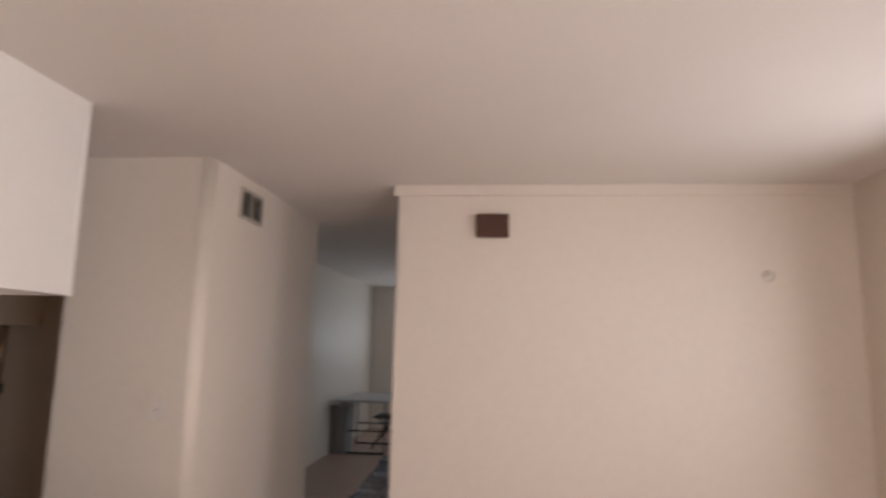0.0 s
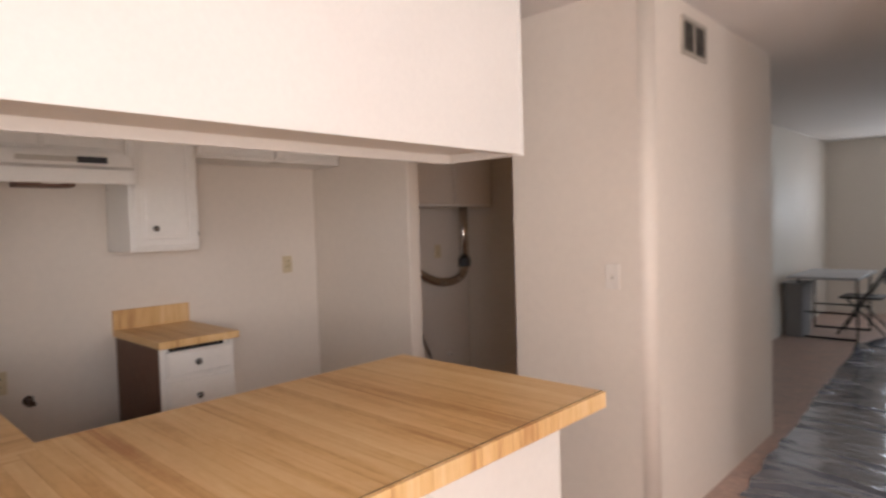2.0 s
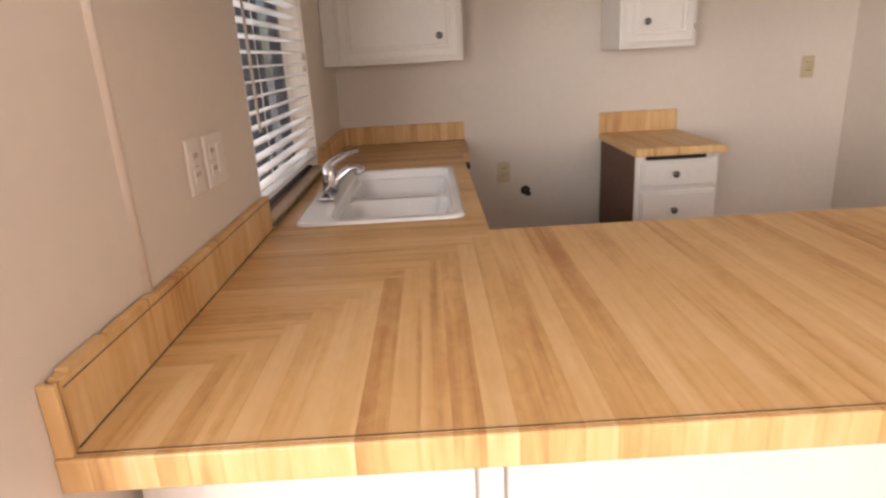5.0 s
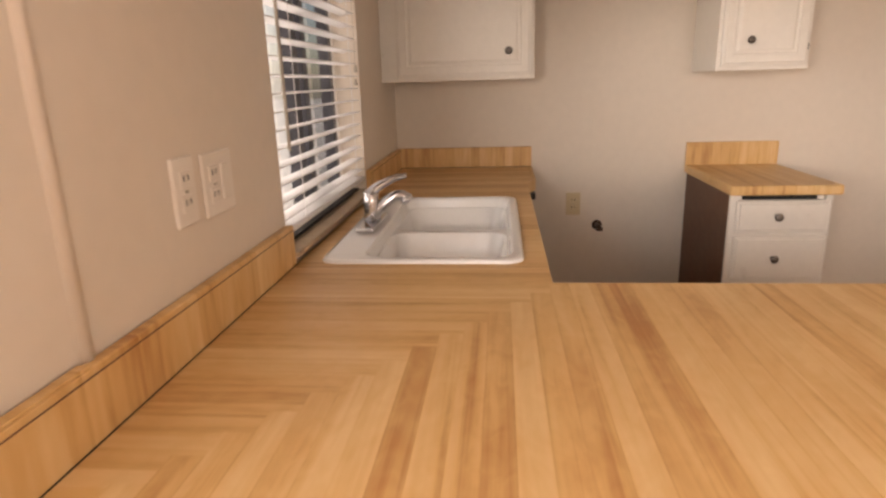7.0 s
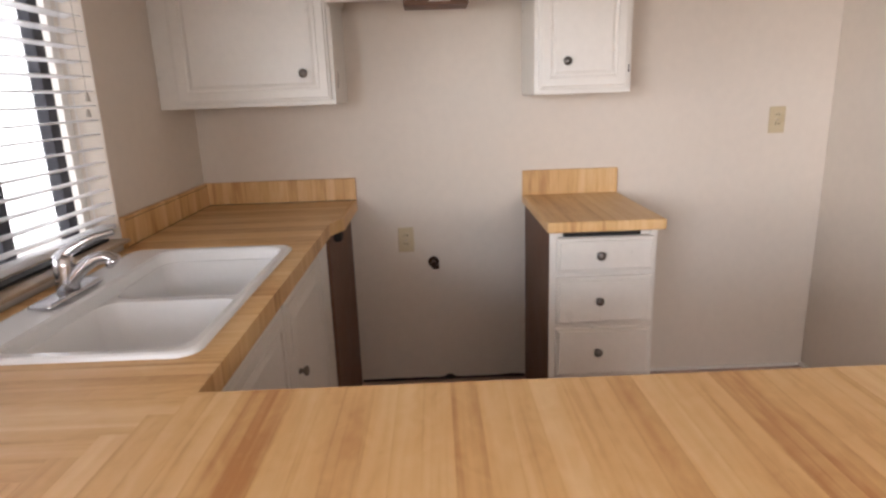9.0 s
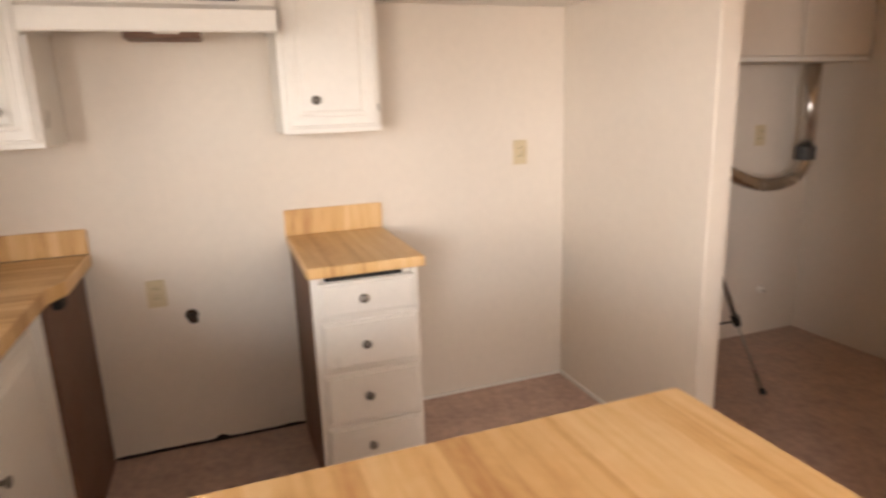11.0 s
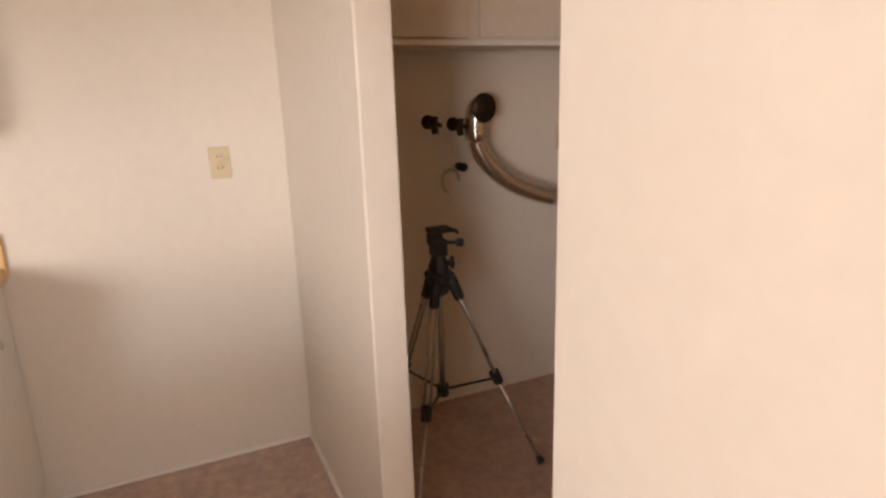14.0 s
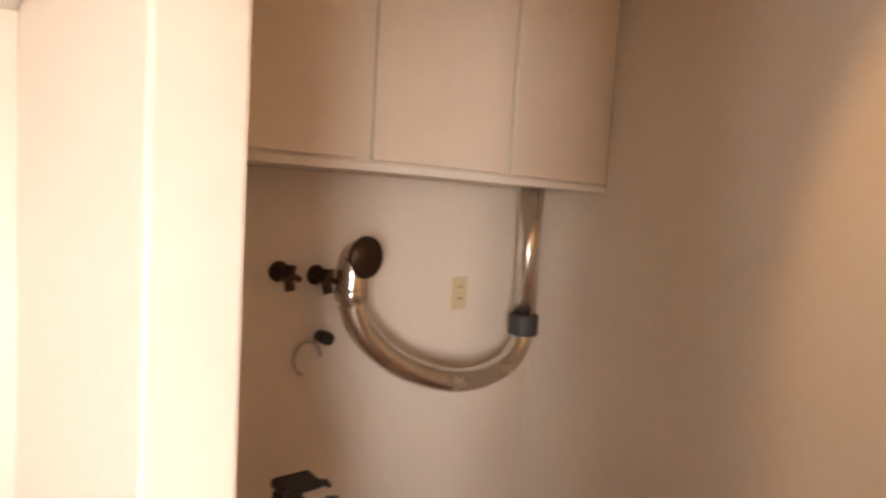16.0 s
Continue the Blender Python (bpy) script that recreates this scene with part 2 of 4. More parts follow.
def bm_prism(poly, z0, z1, soft=(), radius=0.0):
    """An upright block over a footprint; soft: corners (by number) that are rounded."""
    bm = bmesh.new()
    low = [bm.verts.new((x, y, z0)) for x, y in poly]
    top = [bm.verts.new((x, y, z1)) for x, y in poly]
    bm.faces.new(list(reversed(low)))
    bm.faces.new(top)
    k = len(poly)
    for i in range(k):
        bm.faces.new((low[i], low[(i + 1) % k], top[(i + 1) % k], top[i]))
    bm.edges.ensure_lookup_table()
    if soft and radius:
        es = [e for e in bm.edges for i in soft if {e.verts[0], e.verts[1]} == {low[i], top[i]}]
        made = bmesh.ops.bevel(bm, geom=es, offset=radius, segments=12, profile=0.5, affect="EDGES")
        for f in made["faces"]:
            f.smooth = True
    bmesh.ops.recalc_face_normals(bm, faces=bm.faces[:])
    return bm


def bm_cyl(a, b, r0, r1=None, n=16):
    r1 = r0 if r1 is None else r1
    a, b = Vector(a), Vector(b)
    bm = bmesh.new()
    bmesh.ops.create_cone(bm, cap_ends=True, segments=n, radius1=r0, radius2=r1, depth=(b - a).length)
    q = Vector((0, 0, 1)).rotation_difference((b - a).normalized())
    bmesh.ops.transform(bm, matrix=Matrix.Translation((a + b) / 2) @ q.to_matrix().to_4x4(), verts=bm.verts[:])
    return bm


def bm_tube(points, r, n=14, ring=0.0, caps=True):
    """A round tube along points; r may be a list; ring: depth of corrugation."""
    pts = [Vector(p) for p in points]
    bm = bmesh.new()
    rings, side = [], None
    for i, p in enumerate(pts):
        d = (pts[min(i + 1, len(pts) - 1)] - pts[max(i - 1, 0)]).normalized()
        if side is None:
            side = d.orthogonal().normalized()
        side = (side - d * side.dot(d)).normalized()
        up = d.cross(side)
        rad = (r[i] if isinstance(r, (list, tuple)) else r) + (ring if i % 2 else -ring)
        rings.append([bm.verts.new(p + rad * (math.cos(t) * side + math.sin(t) * up)) for t in (2 * math.pi * k / n for k in range(n))])
    for a, b in zip(rings, rings[1:]):
        for k in range(n):
            bm.faces.new((a[k], a[(k + 1) % n], b[(k + 1) % n], b[k]))
    if caps:
        bm.faces.new(list(reversed(rings[0])))
        bm.faces.new(rings[-1])
    bmesh.ops.recalc_face_normals(bm, faces=bm.faces[:])
    return bm


def spline(ctrl, steps=8):
    """Catmull-Rom curve through control points."""
    c = [Vector(p) for p in ctrl]
    c = [c[0] * 2 - c[1]] + c + [c[-1] * 2 - c[-2]]
    out = []
    for i in range(1, len(c) - 2):
        for k in range(steps):
            t = k / steps
            out.append(0.5 * (2 * c[i] + (c[i + 1] - c[i - 1]) * t + (2 * c[i - 1] - 5 * c[i] + 4 * c[i + 1] - c[i + 2]) * t * t + (3 * c[i] - c[i - 1] - 3 * c[i + 1] + c[i + 2]) * t ** 3))
    out.append(c[-2])
    return out


def mesh_object(name, bm, mat, smooth=False):
    me = bpy.data.meshes.new(name)
    bm.to_mesh(me)
    bm.free()
    me.materials.append(mat)
    if smooth:
        for f in me.polygons:
            f.use_smooth = True
    return new(name, me)


def part(name, bm, mat, parent, label="", smooth=False):
    ob = mesh_object(name, bm, mat, smooth)
    top = parent
    while top.parent:
        top = top.parent
    ob.data.transform(Matrix.Translation(-top.location))
    ob.parent = parent
    if label:
        ob["label"] = label
    return ob


def thing(name, loc, label, category, group=""):
    ob = new(name)
    ob.location = loc
    ob.empty_display_size = 0.1
    return tagged(ob, label, category, group)


def structure(name, bm, mat, label, category, smooth=False):
    return tagged(mesh_object(name, bm, mat, smooth), label, category, kind="structure")


# ---------------------------------------------------------------- the plan
CEILING = 2.465
YA = 2.808      # face of the laundry wall
XA = 2.527       # hall face of the laundry block
YB = 3.415      # living-room face of the wall with the chime
XB = 3.397       # hall face of that wall
XE = 5.98       # east wall of the living room
YS = -1.90      # south wall of the living room
LY0, LY1 = -1.82, -0.22  # living-room window
DL, DR = 0.985, 1.781  # laundry doorway
YC = 4.484      # far wall of the laundry
HALL_END = 4.60
FAR = 10.6

structure("floor", bm_box(-0.15, -2.05, -0.12, 6.2, 11.05, 0.0), FLOOR, "mottled mauve-brown vinyl floor covering", "floor")
structure("ceiling", bm_box(-0.15, -2.05, CEILING, 6.2, 11.05, CEILING + 0.2), CEIL, "lightly textured off-white ceiling", "ceiling")
structure("wall_west", bm_box(-0.15, -0.15, 0, 0, HALL_END, CEILING), WALL, "cream painted wall behind range and laundry", "wall")

# window wall, with the opening over the sink
WX0, WX1, WZ0, WZ1 = 0.775, 1.692, 0.925, 2.05
structure("wall_south_kitchen", bm_boxes((0, -0.15, 0, WX0, 0, CEILING), (WX1, -0.15, 0, 2.98, 0, CEILING), (WX0, -0.15, 0, WX1, 0, WZ0), (WX0, -0.15, WZ1, WX1, 0, CEILING)), WALL, "cream painted kitchen wall with sink window", "wall")
structure("wall_south_return", bm_box(2.86, YS, 0, 2.98, -0.15, CEILING), WALL, "cream painted return wall", "wall")
structure("wall_south", bm_box(2.86, YS - 0.15, 0, XE + 0.15, YS, CEILING), WALL, "cream painted living room wall", "wall")
# the opening from y 1.70 to 2.60 is added for the fill lamp
structure("wall_east", bm_boxes((XE, YS, 0, XE + 0.15, LY0, CEILING), (XE, LY0, 0, XE + 0.15, LY1, 0.72), (XE, LY0, 2.33, XE + 0.15, LY1, CEILING), (XE, LY1, 0, XE + 0.15, 1.70, CEILING), (XE, 1.70, 0, XE + 0.15, 2.60, 0.93), (XE, 1.70, 2.07, XE + 0.15, 2.60, CEILING), (XE, 2.60, 0, XE + 0.15, YB + 0.12, CEILING)), WALL, "cream painted wall with large window", "wall")
structure("wall_chime", bm_prism([(XB, YB), (XE, YB), (XE, YB + 0.12), (XB + 0.12, YB + 0.12), (XB + 0.12, HALL_END), (XB, HALL_END)], 0, CEILING, soft=(0,), radius=0.012), WALL, "cream painted living room wall beside hall", "wall")
structure("wall_laundry_left", bm_box(0, YA, 0, DL, YA + 0.095, CEILING, bevel=0.006), WALL, "cream painted partition beside refrigerator space", "wall")
structure("wall_laundry_header", bm_box(DL + 0.001, YA + 0.002, 2.06, DR - 0.001, YA + 0.093, CEILING), WALL, "cream painted header over laundry doorway", "wall")
structure("wall_laundry_right", bm_prism([(DR, YA), (XA, YA), (XA, HALL_END), (0, HALL_END), (0, YC), (XA - 0.12, YC), (XA - 0.12, YA + 0.095), (DR, YA + 0.095)], 0, CEILING, soft=(1,), radius=0.06), WALL, "cream painted wall with rounded outer corner", "wall")

# far room at the end of the hall
structure("wall_far_left", bm_box(1.52, HALL_END, 0, 1.67, FAR, CEILING), WALL, "pale painted far room wall", "wall")
FX0, FX1, FZ0, FZ1 = 2.40, 3.0, 1.23, 1.97
structure("wall_far_end", bm_boxes((1.52, FAR, 0, FX0, FAR + 0.15, CEILING), (FX1, FAR, 0, 4.85, FAR + 0.15, CEILING), (FX0, FAR, 0, FX1, FAR + 0.15, FZ0), (FX0, FAR, FZ1, FX1, FAR + 0.15, CEILING)), WALL, "pale painted far room end wall", "wall")
structure("wall_far_right", bm_boxes((4.70, HALL_END, 0, 4.85, 7.6, CEILING), (4.70, 9.2, 0, 4.85, FAR, CEILING), (4.70, 7.6, 0, 4.85, 9.2, 0.75), (4.70, 7.6, 1.95, 4.85, 9.2, CEILING)), WALL, "pale painted far room wall with window", "wall")
structure("wall_far_near", bm_box(XB + 0.12, HALL_END - 0.12, 0, 4.85, HALL_END, CEILING), WALL, "pale painted far room near wall", "wall")

# soffit over the peninsula, with the hanging cabinet's recessed underside
sf = bmesh.new()
prof = [(2.019, CEILING), (2.019, 1.681), (2.035, 1.681), (2.035, 1.715), (2.345, 1.715), (2.345, 1.686), (2.377, 1.686), (2.377, CEILING)]
pa = [sf.verts.new((x, 0.0, z)) for x, z in prof]
pb = [sf.verts.new((x, 2.05, z)) for x, z in prof]
for i in range(len(prof)):
    j = (i + 1) % len(prof)
    sf.faces.new((pa[i], pa[j], pb[j], pb[i]))
sf.faces.new(pa)
sf.faces.new(list(reversed(pb)))
bmesh.ops.recalc_face_normals(sf, faces=sf.faces[:])
so = structure("soffit_peninsula", sf, TRIM, "white painted soffit hanging over peninsula", "soffit")
part("end_panel", bm_box(2.019, 2.0505, 1.683, 2.375, 2.064, CEILING), TRIM, so)
part("corner_bead", bm_box(2.367, 2.056, 1.680, 2.382, 2.069, CEILING, bevel=0.005), TRIM, so, "white corner bead")
structure("soffit_kitchen", bm_boxes((0, 0, 2.14, 0.36, YA, CEILING)), WALL, "cream soffit above wall cabinets", "soffit")
structure("wall_bead", bm_cyl((2.438, -0.004, 0.90), (2.438, -0.004, CEILING), 0.013, n=12), WALL, "vertical rounded plaster bead on kitchen wall", "trim", smooth=True)
structure("crown_moulding", bm_prism([(XB - 0.02, YB - 0.018), (XE, YB - 0.018), (XE, YB), (XB - 0.02, YB)], 2.40, CEILING - 0.001), WALL, "narrow painted crown moulding", "trim")
structure("baseboard_laundry", bm_boxes((0.0, YA - 0.012, 0, DL, YA - 0.0005, 0.018)), TRIM, "thin white floor trim at partition", "baseboard")
structure("baseboard_west", bm_boxes((0.0005, 1.86, 0, 0.01, YA - 0.012, 0.014)), TRIM, "thin white floor trim at back wall", "baseboard")

# outside
structure("ground", bm_box(-60, -60, -0.3, 60, 60, -0.16), GROUND, "pale concrete ground outside", "ground")

nb = structure("backdrop_siding", bm_box(-9, -4.3, -0.16, 11, -4.1, 5.0), SIDING, "sunlit pale lavender board siding outside sink window", "backdrop")
for i in range(40):
    part("batten", bm_box(-8.8 + i * 0.5, -4.0995, -0.15, -8.76 + i * 0.5, -4.078, 4.98), SIDING, nb)

# ---------------------------------------------------------------- kitchen


def knob(parent, at, axis):
    """Round pewter knob with a waisted stem, standing out along axis."""
    a, d = Vector(at), Vector(axis)
    bm = bm_tube([a, a + d * 0.006, a + d * 0.012, a + d * 0.016, a + d * 0.022, a + d * 0.027, a + d * 0.029], [0.010, 0.007, 0.006, 0.013, 0.0165, 0.012, 0.004], n=14)
    return part("knob", bm, PEWTER, parent, "dark pewter knob", smooth=True)


def panel_front(name, parent, axis, face, u0, u1, z0, z1, mat, out=1, t=0.019, raised=True, label=""):
    """A cabinet door or drawer front with a moulded edge and a raised field. axis: 'x' if it faces along x (u is y), 'y' if along y (u is x)."""
    rings = [(0.0, 0.0), (0.0, t * 0.55), (0.003, t * 0.7), (0.009, t * 0.72), (0.012, t)]
    if raised:
        rings += [(0.040, t), (0.042, t + 0.003), (0.046, t + 0.003), (0.049, t - 0.003), (0.056, t - 0.003), (0.066, t + 0.002)]
    bm = bmesh.new()
    loops = []
    for inset, d in rings:
        pts = [(u0 + inset, z0 + inset), (u1 - inset, z0 + inset), (u1 - inset, z1 - inset), (u0 + inset, z1 - inset)]
        loops.append([bm.verts.new((face + out * d, u, z) if axis == "x" else (u, face + out * d, z)) for u, z in pts])
    for a, b in zip(loops, loops[1:]):
        for i in range(4):
            bm.faces.new((a[i], a[(i + 1) % 4], b[(i + 1) % 4], b[i]))
    bm.faces.new(loops[0])
    bm.faces.new(loops[-1])
    bmesh.ops.recalc_face_normals(bm, faces=bm.faces[:])
    return part(name, bm, mat, parent, label)


# left wall cabinet
c = thing("wall_cabinet", (0.17, 0.35, 1.335), "white wall cabinet with one raised-panel door", "cabinet", "kitchen wall cabinets")
part("body", bm_box(0.001, 0.002, 1.335, 0.335, 0.672, 2.139, bevel=0.002), WHITE, c)
d = panel_front("door", c, "x", 0.336, 0.075, 0.658, 1.352, 2.12, WHITE, t=0.02)
knob(d, (0.356, 0.562, 1.452), (1, 0, 0))
# cabinet between hood and refrigerator space
c = thing("wall_cabinet", (0.17, 1.62, 1.342), "narrow white wall cabinet with raised-panel door", "cabinet", "kitchen wall cabinets")
part("body", bm_box(0.001, 1.431, 1.342, 0.335, 1.80, 2.139, bevel=0.002), WHITE, c)
d = panel_front("door", c, "x", 0.336, 1.446, 1.786, 1.36, 2.12, WHITE, t=0.02)
knob(d, (0.356, 1.55, 1.462), (1, 0, 0))
for z in (1.43, 2.05):
    part("hinge", bm_box(0.3365, 1.7865, z - 0.014, 0.345, 1.7915, z + 0.014, bevel=0.002), BRONZE, d, "dark bronze hinge")
# cabinet over the hood
c = thing("wall_cabinet", (0.17, 1.06, 1.84), "short white wall cabinet above range hood", "cabinet", "kitchen wall cabinets")
part("body", bm_box(0.001, 0.674, 1.842, 0.325, 1.429, 2.139, bevel=0.002), WHITE, c)
panel_front("door", c, "x", 0.326, 0.69, 1.046, 1.86, 2.12, WHITE, raised=False)
panel_front("door", c, "x", 0.326, 1.054, 1.413, 1.86, 2.12, WHITE, raised=False)
# cabinet over the refrigerator space
c = thing("wall_cabinet", (0.17, 2.32, 1.86), "short wide white wall cabinet above refrigerator space", "cabinet", "kitchen wall cabinets")
part("body", bm_box(0.001, 1.802, 1.86, 0.315, YA - 0.003, 2.139, bevel=0.002), WHITE, c)
panel_front("door", c, "x", 0.316, 1.815, 2.30, 1.875, 2.12, WHITE, raised=False)
panel_front("door", c, "x", 0.316, 2.308, 2.79, 1.875, 2.12, WHITE, raised=False)

# range hood
c = thing("range_hood", (0.22, 1.06, 1.68), "white enamelled under-cabinet range hood", "range hood")
hb = bmesh.new()
prof = [(0.002, 1.84), (0.40, 1.84), (0.415, 1.775), (0.455, 1.755), (0.455, 1.69), (0.45, 1.685), (0.445, 1.69), (0.445, 1.745), (0.002, 1.745)]
ra = [hb.verts.new((x, 0.68, z)) for x, z in prof]
rb = [hb.verts.new((x, 1.423, z)) for x, z in prof]
for i in range(len(prof)):
    j = (i + 1) % len(prof)
    hb.faces.new((ra[i], ra[j], rb[j], rb[i]))
hb.faces.new(ra)
hb.faces.new(list(reversed(rb)))
bmesh.ops.recalc_face_normals(hb, faces=hb.faces[:])
part("canopy", hb, WHITE, c)
for y0, y1 in ((0.676, 0.68), (1.423, 1.427)):
    side = bmesh.new()
    pts = [(0.002, 1.84), (0.40, 1.84), (0.415, 1.775), (0.455, 1.755), (0.455, 1.69), (0.43, 1.672), (0.30, 1.70), (0.002, 1.72)]
    fa = [side.verts.new((x, y0, z)) for x, z in pts]
    fb = [side.verts.new((x, y1, z)) for x, z in pts]
    for i in range(len(pts)):
        j = (i + 1) % len(pts)
        side.faces.new((fa[i], fa[j], fb[j], fb[i]))
    side.faces.new(fa)
    side.faces.new(list(reversed(fb)))
    bmesh.ops.recalc_face_normals(side, faces=side.faces[:])
    part("side_panel", side, WHITE, c)
part("control_strip", bm_box(0.400, 0.93, 1.790, 0.420, 1.31, 1.815, bevel=0.002), VENTM, c, "grey control strip")
part("switch_panel", bm_box(0.404, 1.18, 1.787, 0.4225, 1.312, 1.818, bevel=0.002), BLACK, c, "black switch panel")
part("grease_filter", bm_box(0.22, 0.945, 1.676, 0.36, 1.185, 1.744, bevel=0.003), MUD, c, "dark brown grease filter")
part("lamp_cover", bm_box(0.361, 1.04, 1.688, 0.37, 1.12, 1.728, bevel=0.003), PLATE, c, "pale lamp cover")

# drawer unit
c = thing("drawer_unit", (0.3, 1.64, 0), "narrow white base unit with four drawers", "cabinet")
part("body", bm_boxes((0.004, 1.453, 0.10, 0.59, 1.835, 0.862), (0.05, 1.46, 0.0, 0.54, 1.83, 0.10)), WHITE, c)
part("side_panel", bm_box(0.003, 1.445, 0.0, 0.588, 1.4525, 0.862), MUD, c, "unpainted dark brown side panel")
part("face_frame", bm_boxes((0.59, 1.445, 0.10, 0.606, 1.475, 0.862), (0.59, 1.81, 0.10, 0.606, 1.835, 0.862), (0.59, 1.475, 0.10, 0.606, 1.81, 0.84)), WHITE, c)
# shade of the slot below the worktop, laid in as a near-black strip
part("gap", bm_box(0.585, 1.495, 0.842, 0.604, 1.775, 0.861), DARK, c, "dark strip standing in for shaded gap above top drawer")
for z0, z1, kz in ((0.712, 0.838, 0.777), (0.512, 0.692, 0.604), (0.302, 0.492, 0.403), (0.11, 0.282, 0.20)):
    d = panel_front("drawer", c, "x", 0.607, 1.468, 1.821, z0, z1, WHITE, t=0.02, raised=False)
    knob(d, (0.627, 1.623, kz), (1, 0, 0))
c = thing("drawer_unit_worktop", (0.3, 1.645, 0.862), "butcher-block laminate worktop with upstand on drawer unit", "worktop")
part("top", bm_box(0.021, 1.431, 0.863, 0.637, 1.858, 0.903, bevel=0.008, seg=3), BLOCK_Y, c)
part("upstand", bm_box(0.001, 1.431, 0.866, 0.0205, 1.86, 1.012, bevel=0.003), BLOCK_Y, c)

# sink run base cabinets
c = thing("sink_base_cabinet", (0.95, 0.3, 0), "white sink base cabinet under laminate worktop", "cabinet", "kitchen base cabinets")
part("body", bm_boxes((0.58, 0.01, 0.10, 0.60, 0.575, 0.8575), (1.84, 0.01, 0.10, 1.86, 0.575, 0.8575), (0.60, 0.01, 0.10, 1.84, 0.575, 0.12), (0.58, 0.01, 0.0, 1.86, 0.52, 0.10)), WHITE, c)
part("face_frame", bm_boxes((0.58, 0.575, 0.10, 0.69, 0.595, 0.8575), (1.82, 0.575, 0.10, 1.86, 0.595, 0.8575), (0.69, 0.575, 0.80, 1.82, 0.595, 0.8575), (0.69, 0.575, 0.10, 1.82, 0.595, 0.13), (1.14, 0.575, 0.13, 1.18, 0.595, 0.80)), WHITE, c)
for a, b, k in ((0.62, 1.145, 1.075), (1.175, 1.65, 1.305)):
    d = panel_front("door", c, "y", 0.596, a, b, 0.125, 0.815, WHITE)
    knob(d, (k, 0.615, 0.58), (0, 1, 0))
c = thing("corner_base_cabinet", (0.3, 0.3, 0), "base cabinet with unpainted dark side facing range space", "cabinet", "kitchen base cabinets")
part("body", bm_box(0.004, 0.004, 0.0, 0.575, 0.63, 0.8575), WHITE, c)
part("side_panel", bm_box(0.004, 0.6305, 0.0, 0.575, 0.645, 0.8575), MUD, c, "unpainted dark brown side panel")
# small near-black block at the notch under the worktop's corner
part("dark_block", bm_box(0.44, 0.646, 0.83, 0.50, 0.676, 0.858, bevel=0.006), DARK, c, "small dark block at notch under worktop")

# peninsula base
c = thing("peninsula_base", (2.3, 0.95, 0), "white painted peninsula base with battened panels", "cabinet", "kitchen base cabinets")
part("body", bm_box(1.90, 0.02, 0.0, 2.622, 1.858, 0.8585), WHITE, c)
for a, b in ((0.12, 0.535), (0.585, 1.858)):
    part("panel", bm_box(2.6225, a, 0.05, 2.634, b, 0.853, bevel=0.002), WHITE, c)
for a, b in ((0.541, 0.579),):
    part("batten", bm_box(2.6225, a, 0.0, 2.636, b, 0.853, bevel=0.002), WHITE, c)
part("kick_board", bm_box(2.6225, 0.12, 0.0, 2.632, 1.858, 0.048), WHITE, c)
part("end_panel", bm_box(1.90, 1.8585, 0.0, 2.634, 1.87, 0.8575, bevel=0.001), WHITE, c)

# worktop with the sink cut out
SX0, SX1, SY0, SY1 = 0.855, 1.695, 0.075, 0.585
c = worktop = thing("l_shaped_worktop", (1.9, 0.9, 0.864), "butcher-block laminate worktop over sink run and peninsula", "worktop")
outline = [(0.021, 0.021), (2.743, 0.021), (2.743, 1.946), (1.832, 1.946), (1.832, 0.64), (0.52, 0.64), (0.42, 0.68), (0.021, 0.68)]
cut = [(SX0 + 0.02, SY0 + 0.02), (SX1 - 0.02, SY0 + 0.02), (SX1 - 0.02, SY1 - 0.02), (SX0 + 0.02, SY1 - 0.02)]
top = bmesh.new()
for z in (0.866, 0.914):
    es = []
    for loop in (outline, cut):
        vs = [top.verts.new((x, y, z)) for x, y in loop]
        es += [top.edges.new((vs[i], vs[(i + 1) % len(vs)])) for i in range(len(vs))]
    bmesh.ops.triangle_fill(top, use_beauty=True, use_dissolve=False, edges=es)
top.verts.ensure_lookup_table()
half = len(outline) + len(cut)
for start, count in ((0, len(outline)), (len(outline), len(cut))):
    for i in range(count):
        a, b = start + i, start + (i + 1) % count
        top.faces.new((top.verts[a], top.verts[b], top.verts[b + half], top.verts[a + half]))
bmesh.ops.recalc_face_normals(top, faces=top.faces[:])
part("top", top, BLOCK, c)
part("front_edge", bm_box(2.7435, 0.0, 0.862, 2.756, 1.950, 0.9125, bevel=0.003), BLOCK_Y, c, "laminate edge band")
part("end_edge", bm_box(1.832, 1.9465, 0.862, 2.743, 1.950, 0.9125), BLOCK_X, c, "laminate edge band")
part("upstand", bm_box(WX1, 0.001, 0.866, 2.733, 0.0205, 1.014, bevel=0.003), BLOCK_X, c)
part("upstand", bm_box(0.021, 0.001, 0.866, WX0, 0.0205, 1.014, bevel=0.003), BLOCK_X, c)
part("upstand", bm_box(0.001, 0.001, 0.866, 0.0205, 0.68, 1.014, bevel=0.003), BLOCK_Y, c)
for x0, x1 in ((0.0215, WX0), (WX1, 2.732)):
    part("seam", bm_box(x0, 0.0206, 0.9142, x1, 0.0222, 0.9156), DARK, c, "dark joint along worktop")
    part("seam", bm_box(x0, 0.0203, 1.0015, x1, 0.0213, 1.0035), MUD, c, "dark joint below upstand cap")
part("seam", bm_box(0.0206, 0.0235, 0.9142, 0.0235, 0.68, 0.9165), DARK, c, "dark joint along worktop")
part("seam", bm_box(2.7428, 0.024, 0.9141, 2.7446, 1.949, 0.9150), DARK, c, "dark joint along front edge")
